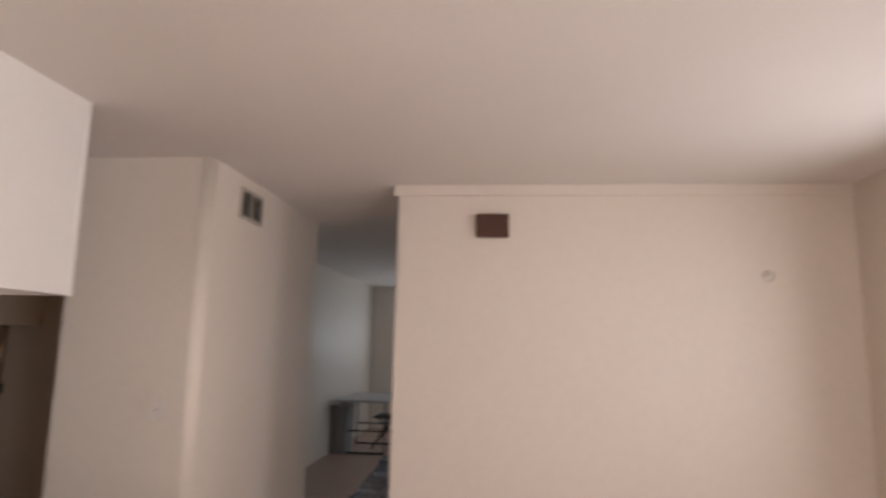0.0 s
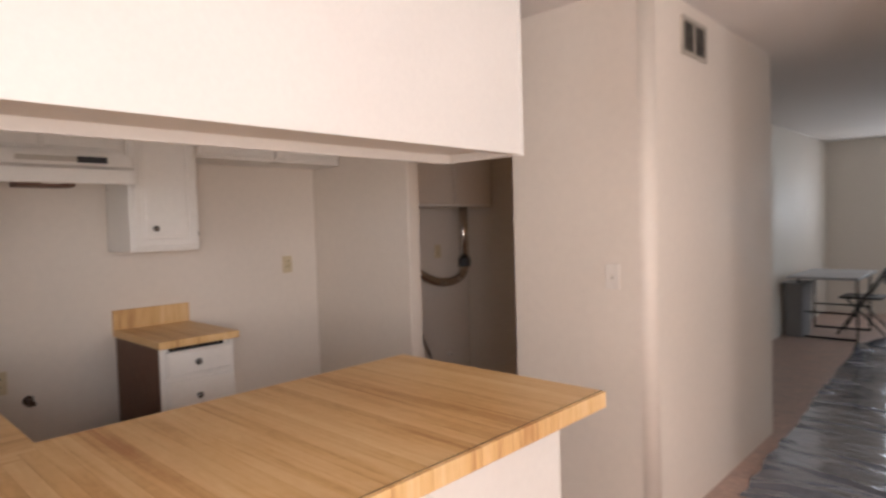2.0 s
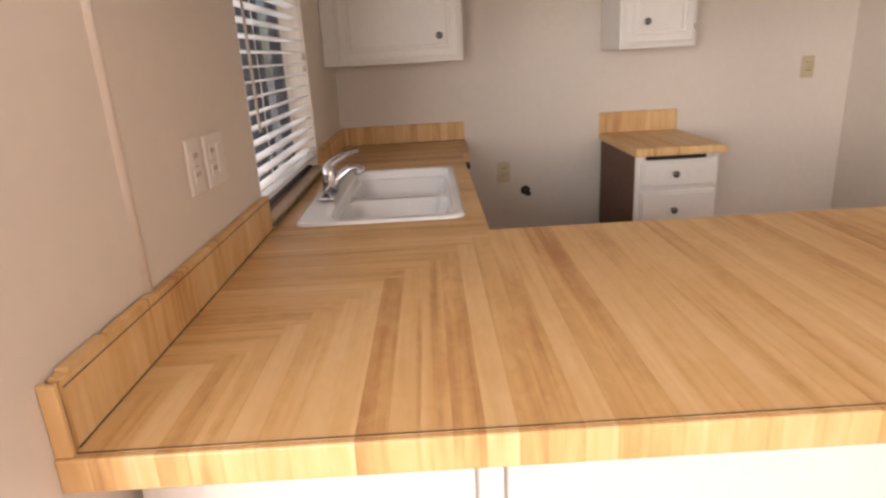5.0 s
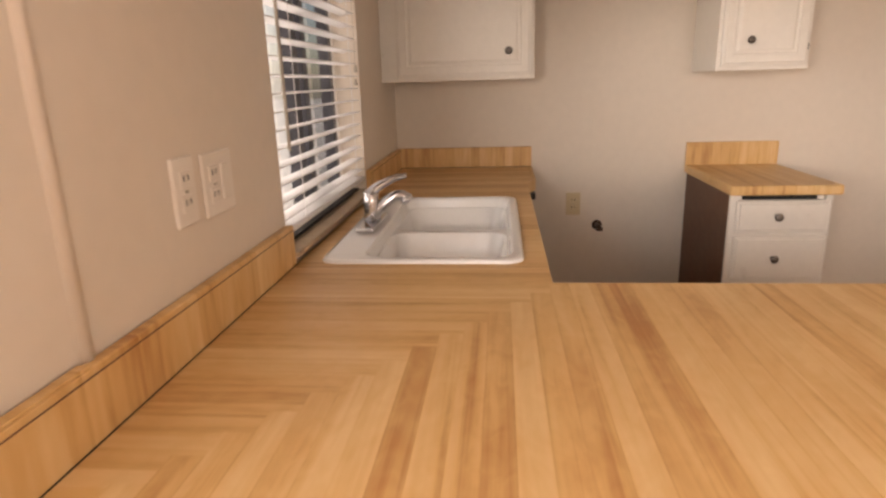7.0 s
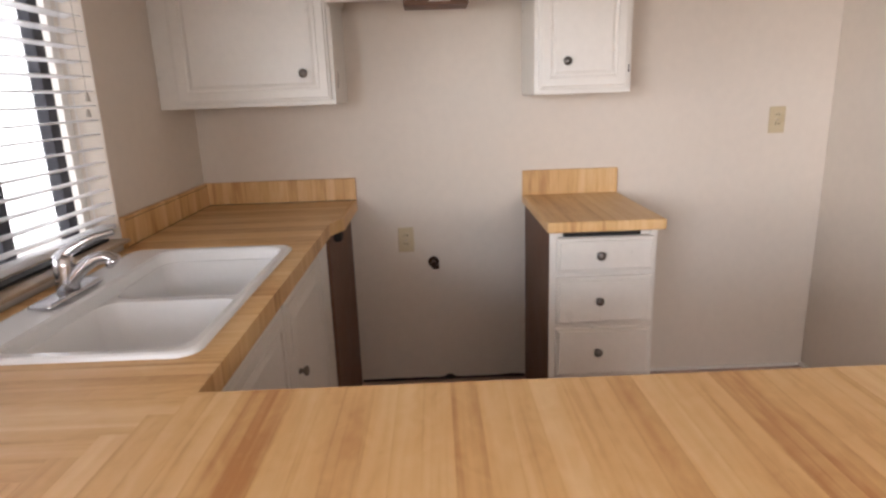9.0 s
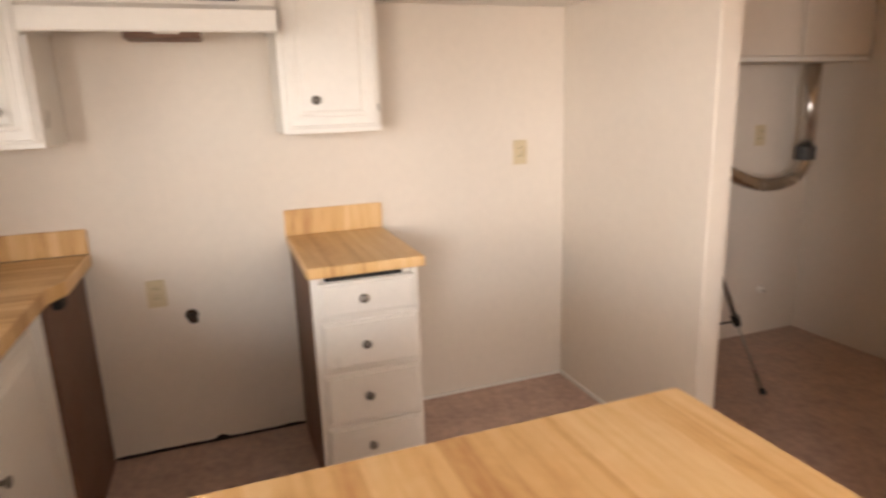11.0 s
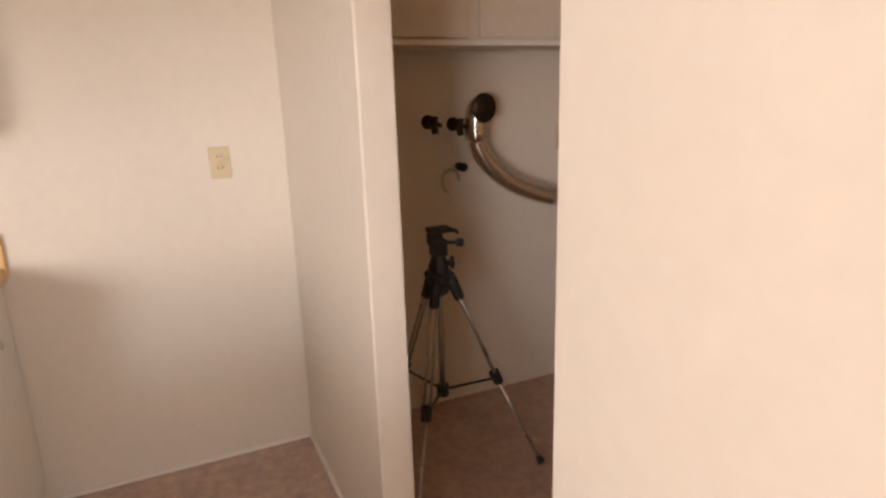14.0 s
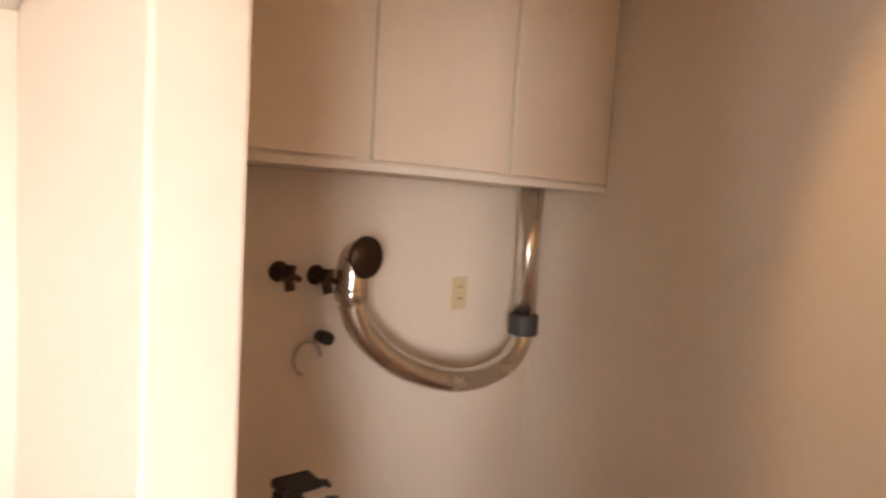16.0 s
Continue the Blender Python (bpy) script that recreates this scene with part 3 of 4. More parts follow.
part("peeled_cap", bm_boxes((2.46, 0.004, 1.0142, 2.60, 0.0195, 1.0185), (2.615, 0.003, 1.0142, 2.715, 0.0215, 1.0200), bevel=0.001), BLOCK_X, c, "peeling laminate cap")
part("end_cap", bm_box(2.7435, 0.001, 0.913, 2.753, 0.024, 1.016, bevel=0.002), BLOCK_Y, c)

# sink
c = sink = thing("double_sink", (1.27, 0.33, 0.914), "white enamelled double-bowl drop-in sink", "sink")


def rounded_rect(x0, y0, x1, y1, r, z, k=5):
    pts = []
    for cx, cy, a in ((x1 - r, y1 - r, 0), (x0 + r, y1 - r, 90), (x0 + r, y0 + r, 180), (x1 - r, y0 + r, 270)):
        for i in range(k + 1):
            t = radians(a + 90 * i / k)
            pts.append((cx + r * math.cos(t), cy + r * math.sin(t), z))
    return pts


def bm_loft(loops, close=True):
    bm = bmesh.new()
    rings = [[bm.verts.new(p) for p in lp] for lp in loops]
    k = len(rings[0])
    for a, b in zip(rings, rings[1:]):
        for i in range(k):
            bm.faces.new((a[i], a[(i + 1) % k], b[(i + 1) % k], b[i]))
    if close:
        bm.faces.new(rings[-1])
    bmesh.ops.recalc_face_normals(bm, faces=bm.faces[:])
    return bm


def bowl(x0, y0, x1, y1, depth):
    L = [rounded_rect(x0, y0, x1, y1, 0.05, 0.888), rounded_rect(x0 + 0.004, y0 + 0.004, x1 - 0.004, y1 - 0.004, 0.048, 0.880)]
    L += [rounded_rect(x0 + 0.014, y0 + 0.014, x1 - 0.014, y1 - 0.014, 0.05, 0.84), rounded_rect(x0 + 0.028, y0 + 0.028, x1 - 0.028, y1 - 0.028, 0.05, 0.922 - depth + 0.02), rounded_rect(x0 + 0.055, y0 + 0.055, x1 - 0.055, y1 - 0.055, 0.04, 0.922 - depth)]
    return bm_loft(L)


def ring_plate(bm, outer, holes):
    edges = []
    for loop in [outer] + holes:
        for i in range(len(loop)):
            e = bm.edges.get((loop[i], loop[(i + 1) % len(loop)])) or bm.edges.new((loop[i], loop[(i + 1) % len(loop)]))
            edges.append(e)
    bmesh.ops.triangle_fill(bm, use_beauty=True, use_dissolve=False, edges=edges)


bx = 1.262
rim = bmesh.new()
steps = [rounded_rect(SX0, SY0, SX1, SY1, 0.045, 0.9145), rounded_rect(SX0 + 0.004, SY0 + 0.004, SX1 - 0.004, SY1 - 0.004, 0.043, 0.9215), rounded_rect(SX0 + 0.012, SY0 + 0.012, SX1 - 0.012, SY1 - 0.012, 0.038, 0.924)]
inner = [rounded_rect(SX0 + 0.030, 0.178, SX1 - 0.030, SY1 - 0.026, 0.055, 0.9225), rounded_rect(SX0 + 0.036, 0.184, SX1 - 0.036, SY1 - 0.032, 0.052, 0.916), rounded_rect(SX0 + 0.042, 0.190, SX1 - 0.042, SY1 - 0.038, 0.050, 0.889)]
rl = [[rim.verts.new(p) for p in lp] for lp in steps]
ri = [[rim.verts.new(p) for p in lp] for lp in inner]
for seq in (rl, ri):
    for a, b in zip(seq, seq[1:]):
        for i in range(len(a)):
            rim.faces.new((a[i], a[(i + 1) % len(a)], b[(i + 1) % len(a)], b[i]))
ring_plate(rim, rl[-1], [ri[0]])
halves = ((SX0 + 0.046, bx - 0.013), (bx + 0.013, SX1 - 0.046))
ring_plate(rim, ri[-1], [[rim.verts.new(p) for p in rounded_rect(x0, 0.194, x1, SY1 - 0.042, 0.05, 0.888)] for x0, x1 in halves])
bmesh.ops.recalc_face_normals(rim, faces=rim.faces[:])
part("rim", rim, CERAMIC, c)
for x0, x1 in halves:
    part("bowl", bowl(x0, 0.194, x1, SY1 - 0.042, 0.15), CERAMIC, c, smooth=True)
for x in (1.075, 1.46):
    part("drain", bm_cyl((x, 0.37, 0.7725), (x, 0.37, 0.776), 0.045, 0.042, 20), CHROME, c, "chrome drain")

# tap
c = tap = thing("kitchen_tap", (1.31, 0.135, 0.924), "chrome single-lever kitchen tap on sink deck", "tap")
part("base_plate", bm_join(bm_box(1.20, 0.108, 0.9245, 1.43, 0.162, 0.938, bevel=0.006, seg=3)), CHROME, c)
part("body", bm_tube([(1.31, 0.135, 0.937), (1.31, 0.135, 0.965), (1.31, 0.135, 1.0), (1.31, 0.135, 1.02), (1.31, 0.135, 1.03)], [0.027, 0.024, 0.024, 0.021, 0.012], 20), CHROME, c, smooth=True)
sp = spline([(1.31, 0.142, 0.955), (1.304, 0.165, 0.982), (1.293, 0.198, 1.006), (1.282, 0.226, 1.008), (1.277, 0.242, 0.990)], 6)
part("spout", bm_tube(sp, [0.019 - 0.003 * min(1, i / 12) for i in range(len(sp) - 5)] + [0.018, 0.021, 0.022, 0.021, 0.017], 16), CHROME, c, smooth=True)
lv = spline([(1.31, 0.125, 1.01), (1.30, 0.15, 1.035), (1.275, 0.195, 1.058), (1.25, 0.235, 1.066)], 6)
part("lever", bm_tube(lv, [0.019 - 0.011 * i / (len(lv) - 1) for i in range(len(lv))], 14), CHROME, c, smooth=True)

for ob in (worktop, sink, tap):
    ob.location.z -= 0.007

# window over the sink with its blind
structure("window_sill", bm_box(WX0, -0.148, WZ0, WX1, 0.03, WZ0 + 0.012, bevel=0.003), SILL, "worn brownish sill behind sink", "sill")
w = structure("window_1", bm_boxes((WX0, -0.14, WZ0 + 0.013, WX0 + 0.035, -0.09, WZ1), (WX1 - 0.035, -0.14, WZ0 + 0.013, WX1, -0.09, WZ1), (WX0 + 0.035, -0.14, WZ0 + 0.013, WX1 - 0.035, -0.09, WZ0 + 0.045), (WX0 + 0.035, -0.14, WZ1 - 0.035, WX1 - 0.035, -0.09, WZ1)), TRIM, "sliding window with dark stiles over sink", "window")
for x0, x1 in ((1.252, 1.30), (1.163, 1.207), (0.868, 0.912)):
    part("stile", bm_box(x0, -0.115, WZ0 + 0.046, x1, -0.075, WZ1 - 0.036, bevel=0.002), DARKALU, w, "dark bronze window stile")
for x0, x1 in ((0.913, 1.162), (1.301, 1.655)):
    g = part("pane", bm_box(x0, -0.112, WZ0 + 0.046, x1, -0.108, WZ1 - 0.036), GLASS, w)
    g.visible_shadow = False

part("track", bm_box(WX0 + 0.036, -0.058, WZ0 + 0.0125, WX1 - 0.036, -0.022, WZ0 + 0.021), DARK, w, "black lower window track")

c = thing("venetian_blind", (1.2335, -0.02, 1.0), "white slatted blind half open in sink window", "blind")
part("headrail", bm_box(WX0 + 0.004, -0.055, WZ1 - 0.05, WX1 - 0.004, -0.005, WZ1 - 0.002, bevel=0.003), SLAT, c)
part("bottom_rail", bm_box(WX0 + 0.006, -0.052, 0.972, WX1 - 0.004, -0.004, 0.988, bevel=0.004), SLAT, c)
pitch = 0.0435
sm = bmesh.new()
L, wd = (WX1 - WX0) / 2 - 0.006, 0.025
rows = []
for sgn in (-1, 1):
    for v, h in ((-wd, 0.0), (-wd * 0.5, 0.0022), (0, 0.003), (wd * 0.5, 0.0022), (wd, 0.0)):
        rows.append((sgn * L, v, h))
up_v = [sm.verts.new((a, b, h + 0.0014)) for a, b, h in rows]
dn_v = [sm.verts.new((a, b, h - 0.0014)) for a, b, h in rows]
for i in range(4):
    sm.faces.new((up_v[i], up_v[i + 1], up_v[i + 6], up_v[i + 5]))
    sm.faces.new((dn_v[i], dn_v[i + 5], dn_v[i + 6], dn_v[i + 1]))
for i, j in ((0, 5), (9, 4)):
    sm.faces.new((up_v[i], up_v[j], dn_v[j], dn_v[i]))
bmesh.ops.recalc_face_normals(sm, faces=sm.faces[:])
slat_mesh = bpy.data.meshes.new("slat")
sm.to_mesh(slat_mesh)
sm.free()
slat_mesh.materials.append(SLAT)
for i in range(23):
    s = new("slat", slat_mesh)
    s.parent = c
    s.matrix_basis = pose(0, -0.009, 1.012 + i * pitch - 1.0, 4 + random.uniform(-1.5, 1.5), 0, 0)
for x in (0.90, 1.52):
    part("ladder_cord", bm_cyl((x, -0.003, 0.985), (x, -0.003, WZ1 - 0.05), 0.0012, n=6), SLAT, c)
part("wand", bm_cyl((1.62, 0.004, 1.18), (1.62, 0.0, WZ1 - 0.03), 0.0045, n=8), VENTM, c, "grey tilt wand")
part("cord_tassel", bm_join(bm_cyl((0.83, 0.0, 1.375), (0.83, 0.0, 1.40), 0.008, 0.004, 8), bm_cyl((0.84, 0.0, 1.33), (0.84, 0.0, 1.352), 0.008, 0.004, 8), bm_cyl((0.83, 0.0, 1.40), (0.83, 0.0, WZ1 - 0.03), 0.001, n=5)), VENTM, c, "grey cord ends")


def wall_plate(name, label, category, centre, normal, kind, mat, group=""):
    """Electrical plate on a wall with its switch or sockets."""
    yaw = math.degrees(math.atan2(normal[1], normal[0])) - 90
    m = pose(*centre, 0, 0, yaw + 180)
    c = thing(name, centre, label, category, group)

    def loc(bm):
        bmesh.ops.transform(bm, matrix=m, verts=bm.verts[:])
        return bm
    # local frame: x along the wall, -y out of the wall
    wide = 0.082 if kind == "gang" else 0.036
    part("plate", loc(bm_box(-0.036, -0.007, -0.058, wide, -0.0005, 0.058, bevel=0.003)), mat, c)
    if kind == "gang":
        part("rocker", loc(bm_box(0.03, -0.010, -0.033, 0.062, -0.006, 0.033, bevel=0.002)), mat, c)
    if kind == "switch":
        part("slot", loc(bm_box(-0.005, -0.0078, -0.0115, 0.005, -0.006, 0.0115)), VENTM, c)
        part("toggle", loc(bm_join(bm_box(-0.004, -0.019, 0.0, 0.004, -0.007, 0.009, bevel=0.0015))), mat, c)
        zs = (-0.03, 0.03)
    else:
        for z in (-0.02, 0.02):
            s = part("socket", loc(bm_box(-0.017, -0.0095, z - 0.0145, 0.017, -0.006, z + 0.0145, bevel=0.002)), mat, c)
            for x in (-0.007, 0.007):
                part("pin_slot", loc(bm_box(x - 0.0014, -0.0102, z - 0.002, x + 0.0014, -0.009, z + 0.008)), DARK, s)
        zs = (0.0,)
    for z in zs:
        part("screw", loc(bm_cyl((0, -0.006, z), (0, -0.0105 if kind != "switch" else -0.0082, z), 0.003, n=8)), mat if kind == "switch" else VENTM, c)
    return c


wall_plate("wall_outlet", "cream outlet plate on kitchen wall above worktop", "outlet", (2.148, 0.0, 1.172), (0, 1, 0), "outlet", CREAMPLATE, "kitchen wall plates")
wall_plate("wall_outlet", "cream outlet plate on kitchen wall above worktop", "outlet", (2.046, 0.0, 1.168), (0, 1, 0), "gang", CREAMPLATE, "kitchen wall plates")
wall_plate("light_switch", "white toggle switch plate on laundry wall", "switch", (2.335, YA, 1.178), (0, -1, 0), "switch", PLATE)
wall_plate("wall_outlet", "ivory outlet plate in refrigerator space", "outlet", (0.0, 2.567, 1.195), (1, 0, 0), "outlet", IVORY, "ivory outlets")
wall_plate("wall_outlet", "ivory outlet plate low in range space", "outlet", (0.0, 0.894, 0.711), (1, 0, 0), "outlet", IVORY, "ivory outlets")
wall_plate("wall_outlet", "ivory outlet plate behind dryer space", "outlet", (0.0, 4.083, 1.204), (1, 0, 0), "outlet", IVORY, "ivory outlets")

c = thing("gas_valve", (0.0, 1.017, 0.60), "dark bronze gas stub with valve in range space", "valve")
part("pipe", bm_cyl((0.0, 1.017, 0.60), (0.045, 1.017, 0.60), 0.011), BRONZE, c, smooth=True)
part("escutcheon", bm_cyl((0.0005, 1.017, 0.60), (0.006, 1.017, 0.60), 0.026, 0.02), BRONZE, c)
part("handle", bm_box(0.03, 1.01, 0.575, 0.045, 1.042, 0.595, bevel=0.004), BRONZE, c)
part("cap", bm_cyl((0.045, 1.017, 0.60), (0.06, 1.017, 0.60), 0.017, 0.014, 6), BRONZE, c)

# cracked strip at the foot of the wall in the range space
crack = bmesh.new()
N = 40
pv = []
for i in range(N + 1):
    y = 0.65 + (1.442 - 0.65) * i / N
    h = 0.012 + 0.012 * max(0, noise.noise((y * 9, 3.1, 0))) + (0.012 if 0.5 < i / N < 0.56 else 0)
    pv.append((crack.verts.new((0.0035, y, 0.0)), crack.verts.new((0.0035, y, h)), crack.verts.new((0.0005, y, 0.0)), crack.verts.new((0.0005, y, h))))
for a, b in zip(pv, pv[1:]):
    crack.faces.new((a[0], b[0], b[1], a[1]))
    crack.faces.new((a[1], b[1], b[3], a[3]))
structure("wall_gap", crack, DARK, "dark ragged gap along wall foot", "trim")

# ---------------------------------------------------------------- laundry
c = thing("laundry_wall_cabinet", (0.15, 3.76, 1.60), "cream laundry wall cabinet with three flat doors", "cabinet")
part("body", bm_box(0.001, YA + 0.097, 1.586, 0.285, YC - 0.002, 2.36, bevel=0.002), WALL, c)
for a, b in ((YA + 0.11, 3.45), (3.50, 3.975), (3.995, YC - 0.012)):
    part("door", bm_box(0.286, a, 1.612, 0.304, b, 2.34, bevel=0.003), WALL, c)
part("bottom_rail", bm_box(0.286, YA + 0.098, 1.584, 0.296, YC - 0.003, 1.604, bevel=0.002), TRIM, c)

c = thing("dryer_duct", (0.10, 4.1, 0.9), "shiny metal dryer duct looping below laundry cabinet", "duct")
part("riser", bm_cyl((0.13, 4.288, 1.12), (0.13, 4.288, 1.585), 0.041, n=24), STEEL, c, smooth=True)
part("seam", bm_cyl((0.171, 4.283, 1.12), (0.171, 4.283, 1.585), 0.003, n=8), STEEL, c)
flex = spline([(0.13, 4.288, 1.12), (0.135, 4.273, 1.035), (0.145, 4.19, 0.97), (0.155, 4.04, 0.945), (0.155, 3.88, 0.968), (0.145, 3.72, 1.038), (0.13, 3.615, 1.13), (0.12, 3.570, 1.22)], 9)
part("hose", bm_tube(flex, 0.038, n=20, ring=0.0007), STEEL, c, "bent bright metal hose", smooth=True)
part("clamp", bm_tube([(0.13, 4.288, 1.062), (0.13, 4.288, 1.067), (0.13, 4.288, 1.135), (0.13, 4.288, 1.14)], [0.043, 0.053, 0.053, 0.045], 24), DARKGREY, c, "dark grey tape band")
part("collar", bm_tube([(0.12, 3.570, 1.225), (0.12, 3.570, 1.23), (0.12, 3.571, 1.262), (0.12, 3.571, 1.267)], [0.042, 0.047, 0.047, 0.043], 20), STEEL, c, smooth=True)
elbow = spline([(0.12, 3.571, 1.26), (0.115, 3.574, 1.31), (0.12, 3.581, 1.348), (0.16, 3.587, 1.354)], 6)
part("elbow", bm_tube(elbow, 0.045, n=20, caps=False), STEEL, c, smooth=True)
# dark colour here stands in for the shade inside the open duct
part("mouth", bm_tube([(0.150, 3.585, 1.353), (0.162, 3.587, 1.354), (0.168, 3.588, 1.354), (0.168, 3.588, 1.354), (0.14, 3.584, 1.352)], [0.054, 0.06, 0.058, 0.045, 0.042], 20), BRONZE, c, "open duct end with its shaded inside painted dark", smooth=True)


def tap_valve(at, label):
    x, y, z = at
    c = thing("water_valve", (0.0, y, z), label, "valve", "laundry water valves")
    part("pipe", bm_cyl((0.0, y, z), (0.07, y, z), 0.011), BRONZE, c, smooth=True)
    part("escutcheon", bm_cyl((0.0005, y, z), (0.008, y, z), 0.03, 0.022, 18), BRONZE, c)
    part("body", bm_tube([(0.05, y, z + 0.02), (0.06, y, z), (0.065, y, z - 0.02), (0.07, y + 0.004, z - 0.045)], [0.012, 0.018, 0.015, 0.014], 12), BRONZE, c, smooth=True)
    hd = [bm_cyl((0.075, y, z), (0.088, y, z), 0.008, n=10)]
    for k in range(3):
        t = radians(90 + 120 * k)
        hd.append(bm_cyl((0.086, y, z), (0.086, y + 0.026 * math.cos(t), z + 0.026 * math.sin(t)), 0.007, 0.009, 8))
    part("handle", bm_join(*hd), BRONZE, c)


tap_valve((0, 3.406, 1.30), "dark bronze washing-machine water valve on wall")
tap_valve((0, 3.522, 1.287), "dark bronze washing-machine water valve beside duct")
c = thing("drain_stub", (0.0, 3.545, 1.105), "small dark drain stub with pale ring on wall", "pipe")
part("stub", bm_cyl((0.0, 3.545, 1.105), (0.05, 3.545, 1.105), 0.019, n=16), BLACK, c, smooth=True)
ring = [(0.012, 3.50 + 0.042 * math.cos(t), 1.045 + 0.05 * math.sin(t)) for t in (2 * math.pi * k / 20 for k in range(15))]
part("hose_ring", bm_tube(ring, 0.005, n=8), VENTM, c, "pale thin hose loop", smooth=True)
c = thing("cable_outlet", (0.0, 4.19, 0.28), "small white cable outlet low on wall", "outlet")
part("boss", bm_tube([(0.0, 4.19, 0.28), (0.012, 4.19, 0.28), (0.022, 4.19, 0.278)], [0.026, 0.024, 0.012], 14), PLATE, c, smooth=True)
part("pin", bm_cyl((0.02, 4.19, 0.278), (0.035, 4.19, 0.275), 0.006, n=8), VENTM, c)

# lamp holder of the bulb, out of view and added to go with its light
c = thing("added_bulb_holder", (2.02, 3.33, CEILING), "small unseen ceiling lamp holder added for laundry bulb", "lamp")
part("round_base", bm_cyl((2.02, 3.33, CEILING - 0.018), (2.02, 3.33, CEILING - 0.001), 0.045, 0.05, 20), PLATE, c, smooth=True)
part("arm", bm_cyl((2.02, 3.33, CEILING - 0.05), (2.02, 3.33, CEILING - 0.018), 0.010, n=10), PLATE, c)

# tripod
TX, TY = 0.565, 3.185
c = thing("tripod", (TX, TY, 0), "folding camera tripod with black head standing in laundry", "tripod")
for k, a in enumerate((80, 200, 320)):
    t = radians(a)
    u = Vector((math.cos(t), math.sin(t), 0))
    side = Vector((-u.y, u.x, 0))
    ctr = Vector((TX, TY, 0))
    hip, knee, foot = ctr + u * 0.036 + Vector((0, 0, 0.81)), ctr + u * 0.205 + Vector((0, 0, 0.40)), ctr + u * 0.385 + Vector((0, 0, 0.012))
    leg = part("leg", bm_join(bm_cyl(hip + side * 0.011, knee + side * 0.011, 0.0055, n=10), bm_cyl(hip - side * 0.011, knee - side * 0.011, 0.0055, n=10), bm_cyl(knee, foot, 0.0068, n=10)), ALU, c, "aluminium telescopic leg", smooth=True)
    d = (foot - knee).normalized()
    part("leg_lock", bm_tube([knee - d * 0.03, knee - d * 0.028, knee + d * 0.022, knee + d * 0.025], [0.012, 0.02, 0.018, 0.012], 10), BLACK, leg, "black leg lock")
    part("rubber_foot", bm_tube([foot - d * 0.035, foot - d * 0.02, foot - d * 0.004, foot + d * 0.003], [0.008, 0.013, 0.017, 0.012], 12), BLACK, leg, "black rubber foot", smooth=True)
    part("leg_sleeve", bm_tube([hip, hip + (knee - hip) * 0.04, hip + (knee - hip) * 0.20, hip + (knee - hip) * 0.22], [0.014, 0.021, 0.019, 0.014], 10), BLACK, leg, "black leg sleeve", smooth=True)
    part("hinge", bm_cyl(hip - side * 0.022 + Vector((0, 0, 0.005)), hip + side * 0.022 + Vector((0, 0, 0.005)), 0.016, n=12), BLACK, leg, "black hinge")
    part("spreader", bm_cyl(knee + Vector((0, 0, 0.0)), ctr + Vector((0, 0, 0.385)), 0.005, n=8), BLACK, c, "black spreader arm")
part("centre_column", bm_cyl((TX, TY, 0.37), (TX, TY, 0.90), 0.011, n=14), ALU, c, smooth=True)
part("spreader_hub", bm_cyl((TX, TY, 0.365), (TX, TY, 0.405), 0.022, n=12), BLACK, c)
part("shoulder", bm_tube([(TX, TY, 0.745), (TX, TY, 0.755), (TX, TY, 0.80), (TX, TY, 0.85), (TX, TY, 0.885)], [0.022, 0.033, 0.039, 0.036, 0.024], 9), BLACK, c)
part("crank", bm_join(bm_cyl((TX, TY, 0.865), (TX + 0.055, TY + 0.03, 0.865), 0.009, n=10), bm_cyl((TX + 0.05, TY + 0.027, 0.85), (TX + 0.05, TY + 0.027, 0.89), 0.008, n=10)), BLACK, c)
part("head", bm_join(bm_box(TX - 0.026, TY - 0.026, 0.885, TX + 0.026, TY + 0.026, 0.945, bevel=0.008), bm_box(TX - 0.02, TY - 0.036, 0.925, TX + 0.02, TY + 0.012, 0.965, bevel=0.006)), BLACK, c)
part("camera_plate", bm_box(TX - 0.03, TY - 0.035, 0.966, TX + 0.03, TY + 0.045, 0.984, bevel=0.006), BLACK, c)
part("plate_lever", bm_tube([(TX + 0.01, TY + 0.03, 0.974), (TX + 0.015, TY + 0.06, 0.968), (TX + 0.012, TY + 0.07, 0.958)], [0.008, 0.007, 0.005], 10), BLACK, c)
part("tilt_knob", bm_join(bm_cyl((TX, TY + 0.02, 0.93), (TX + 0.015, TY + 0.07, 0.925), 0.007, n=10), bm_cyl((TX + 0.013, TY + 0.062, 0.926), (TX + 0.02, TY + 0.085, 0.924), 0.014, n=12)), BLACK, c)

# ---------------------------------------------------------------- living room and hall
c = vent = thing("wall_vent", (XA, 3.310, 2.285), "louvred painted wall vent near ceiling", "vent")
# near-black sheet stands in for the shaded duct behind the slats
part("shade_backing", bm_box(XA + 0.0005, 3.175, 2.220, XA + 0.004, 3.445, 2.360), DARK, c)
part("frame", bm_boxes((XA + 0.0005, 3.155, 2.200, XA + 0.012, 3.465, 2.220), (XA + 0.0005, 3.155, 2.360, XA + 0.012, 3.465, 2.380), (XA + 0.0005, 3.155, 2.220, XA + 0.012, 3.175, 2.360), (XA + 0.0005, 3.445, 2.220, XA + 0.012, 3.465, 2.360), (XA + 0.0005, 3.302, 2.220, XA + 0.011, 3.318, 2.360)), VENTM, c)
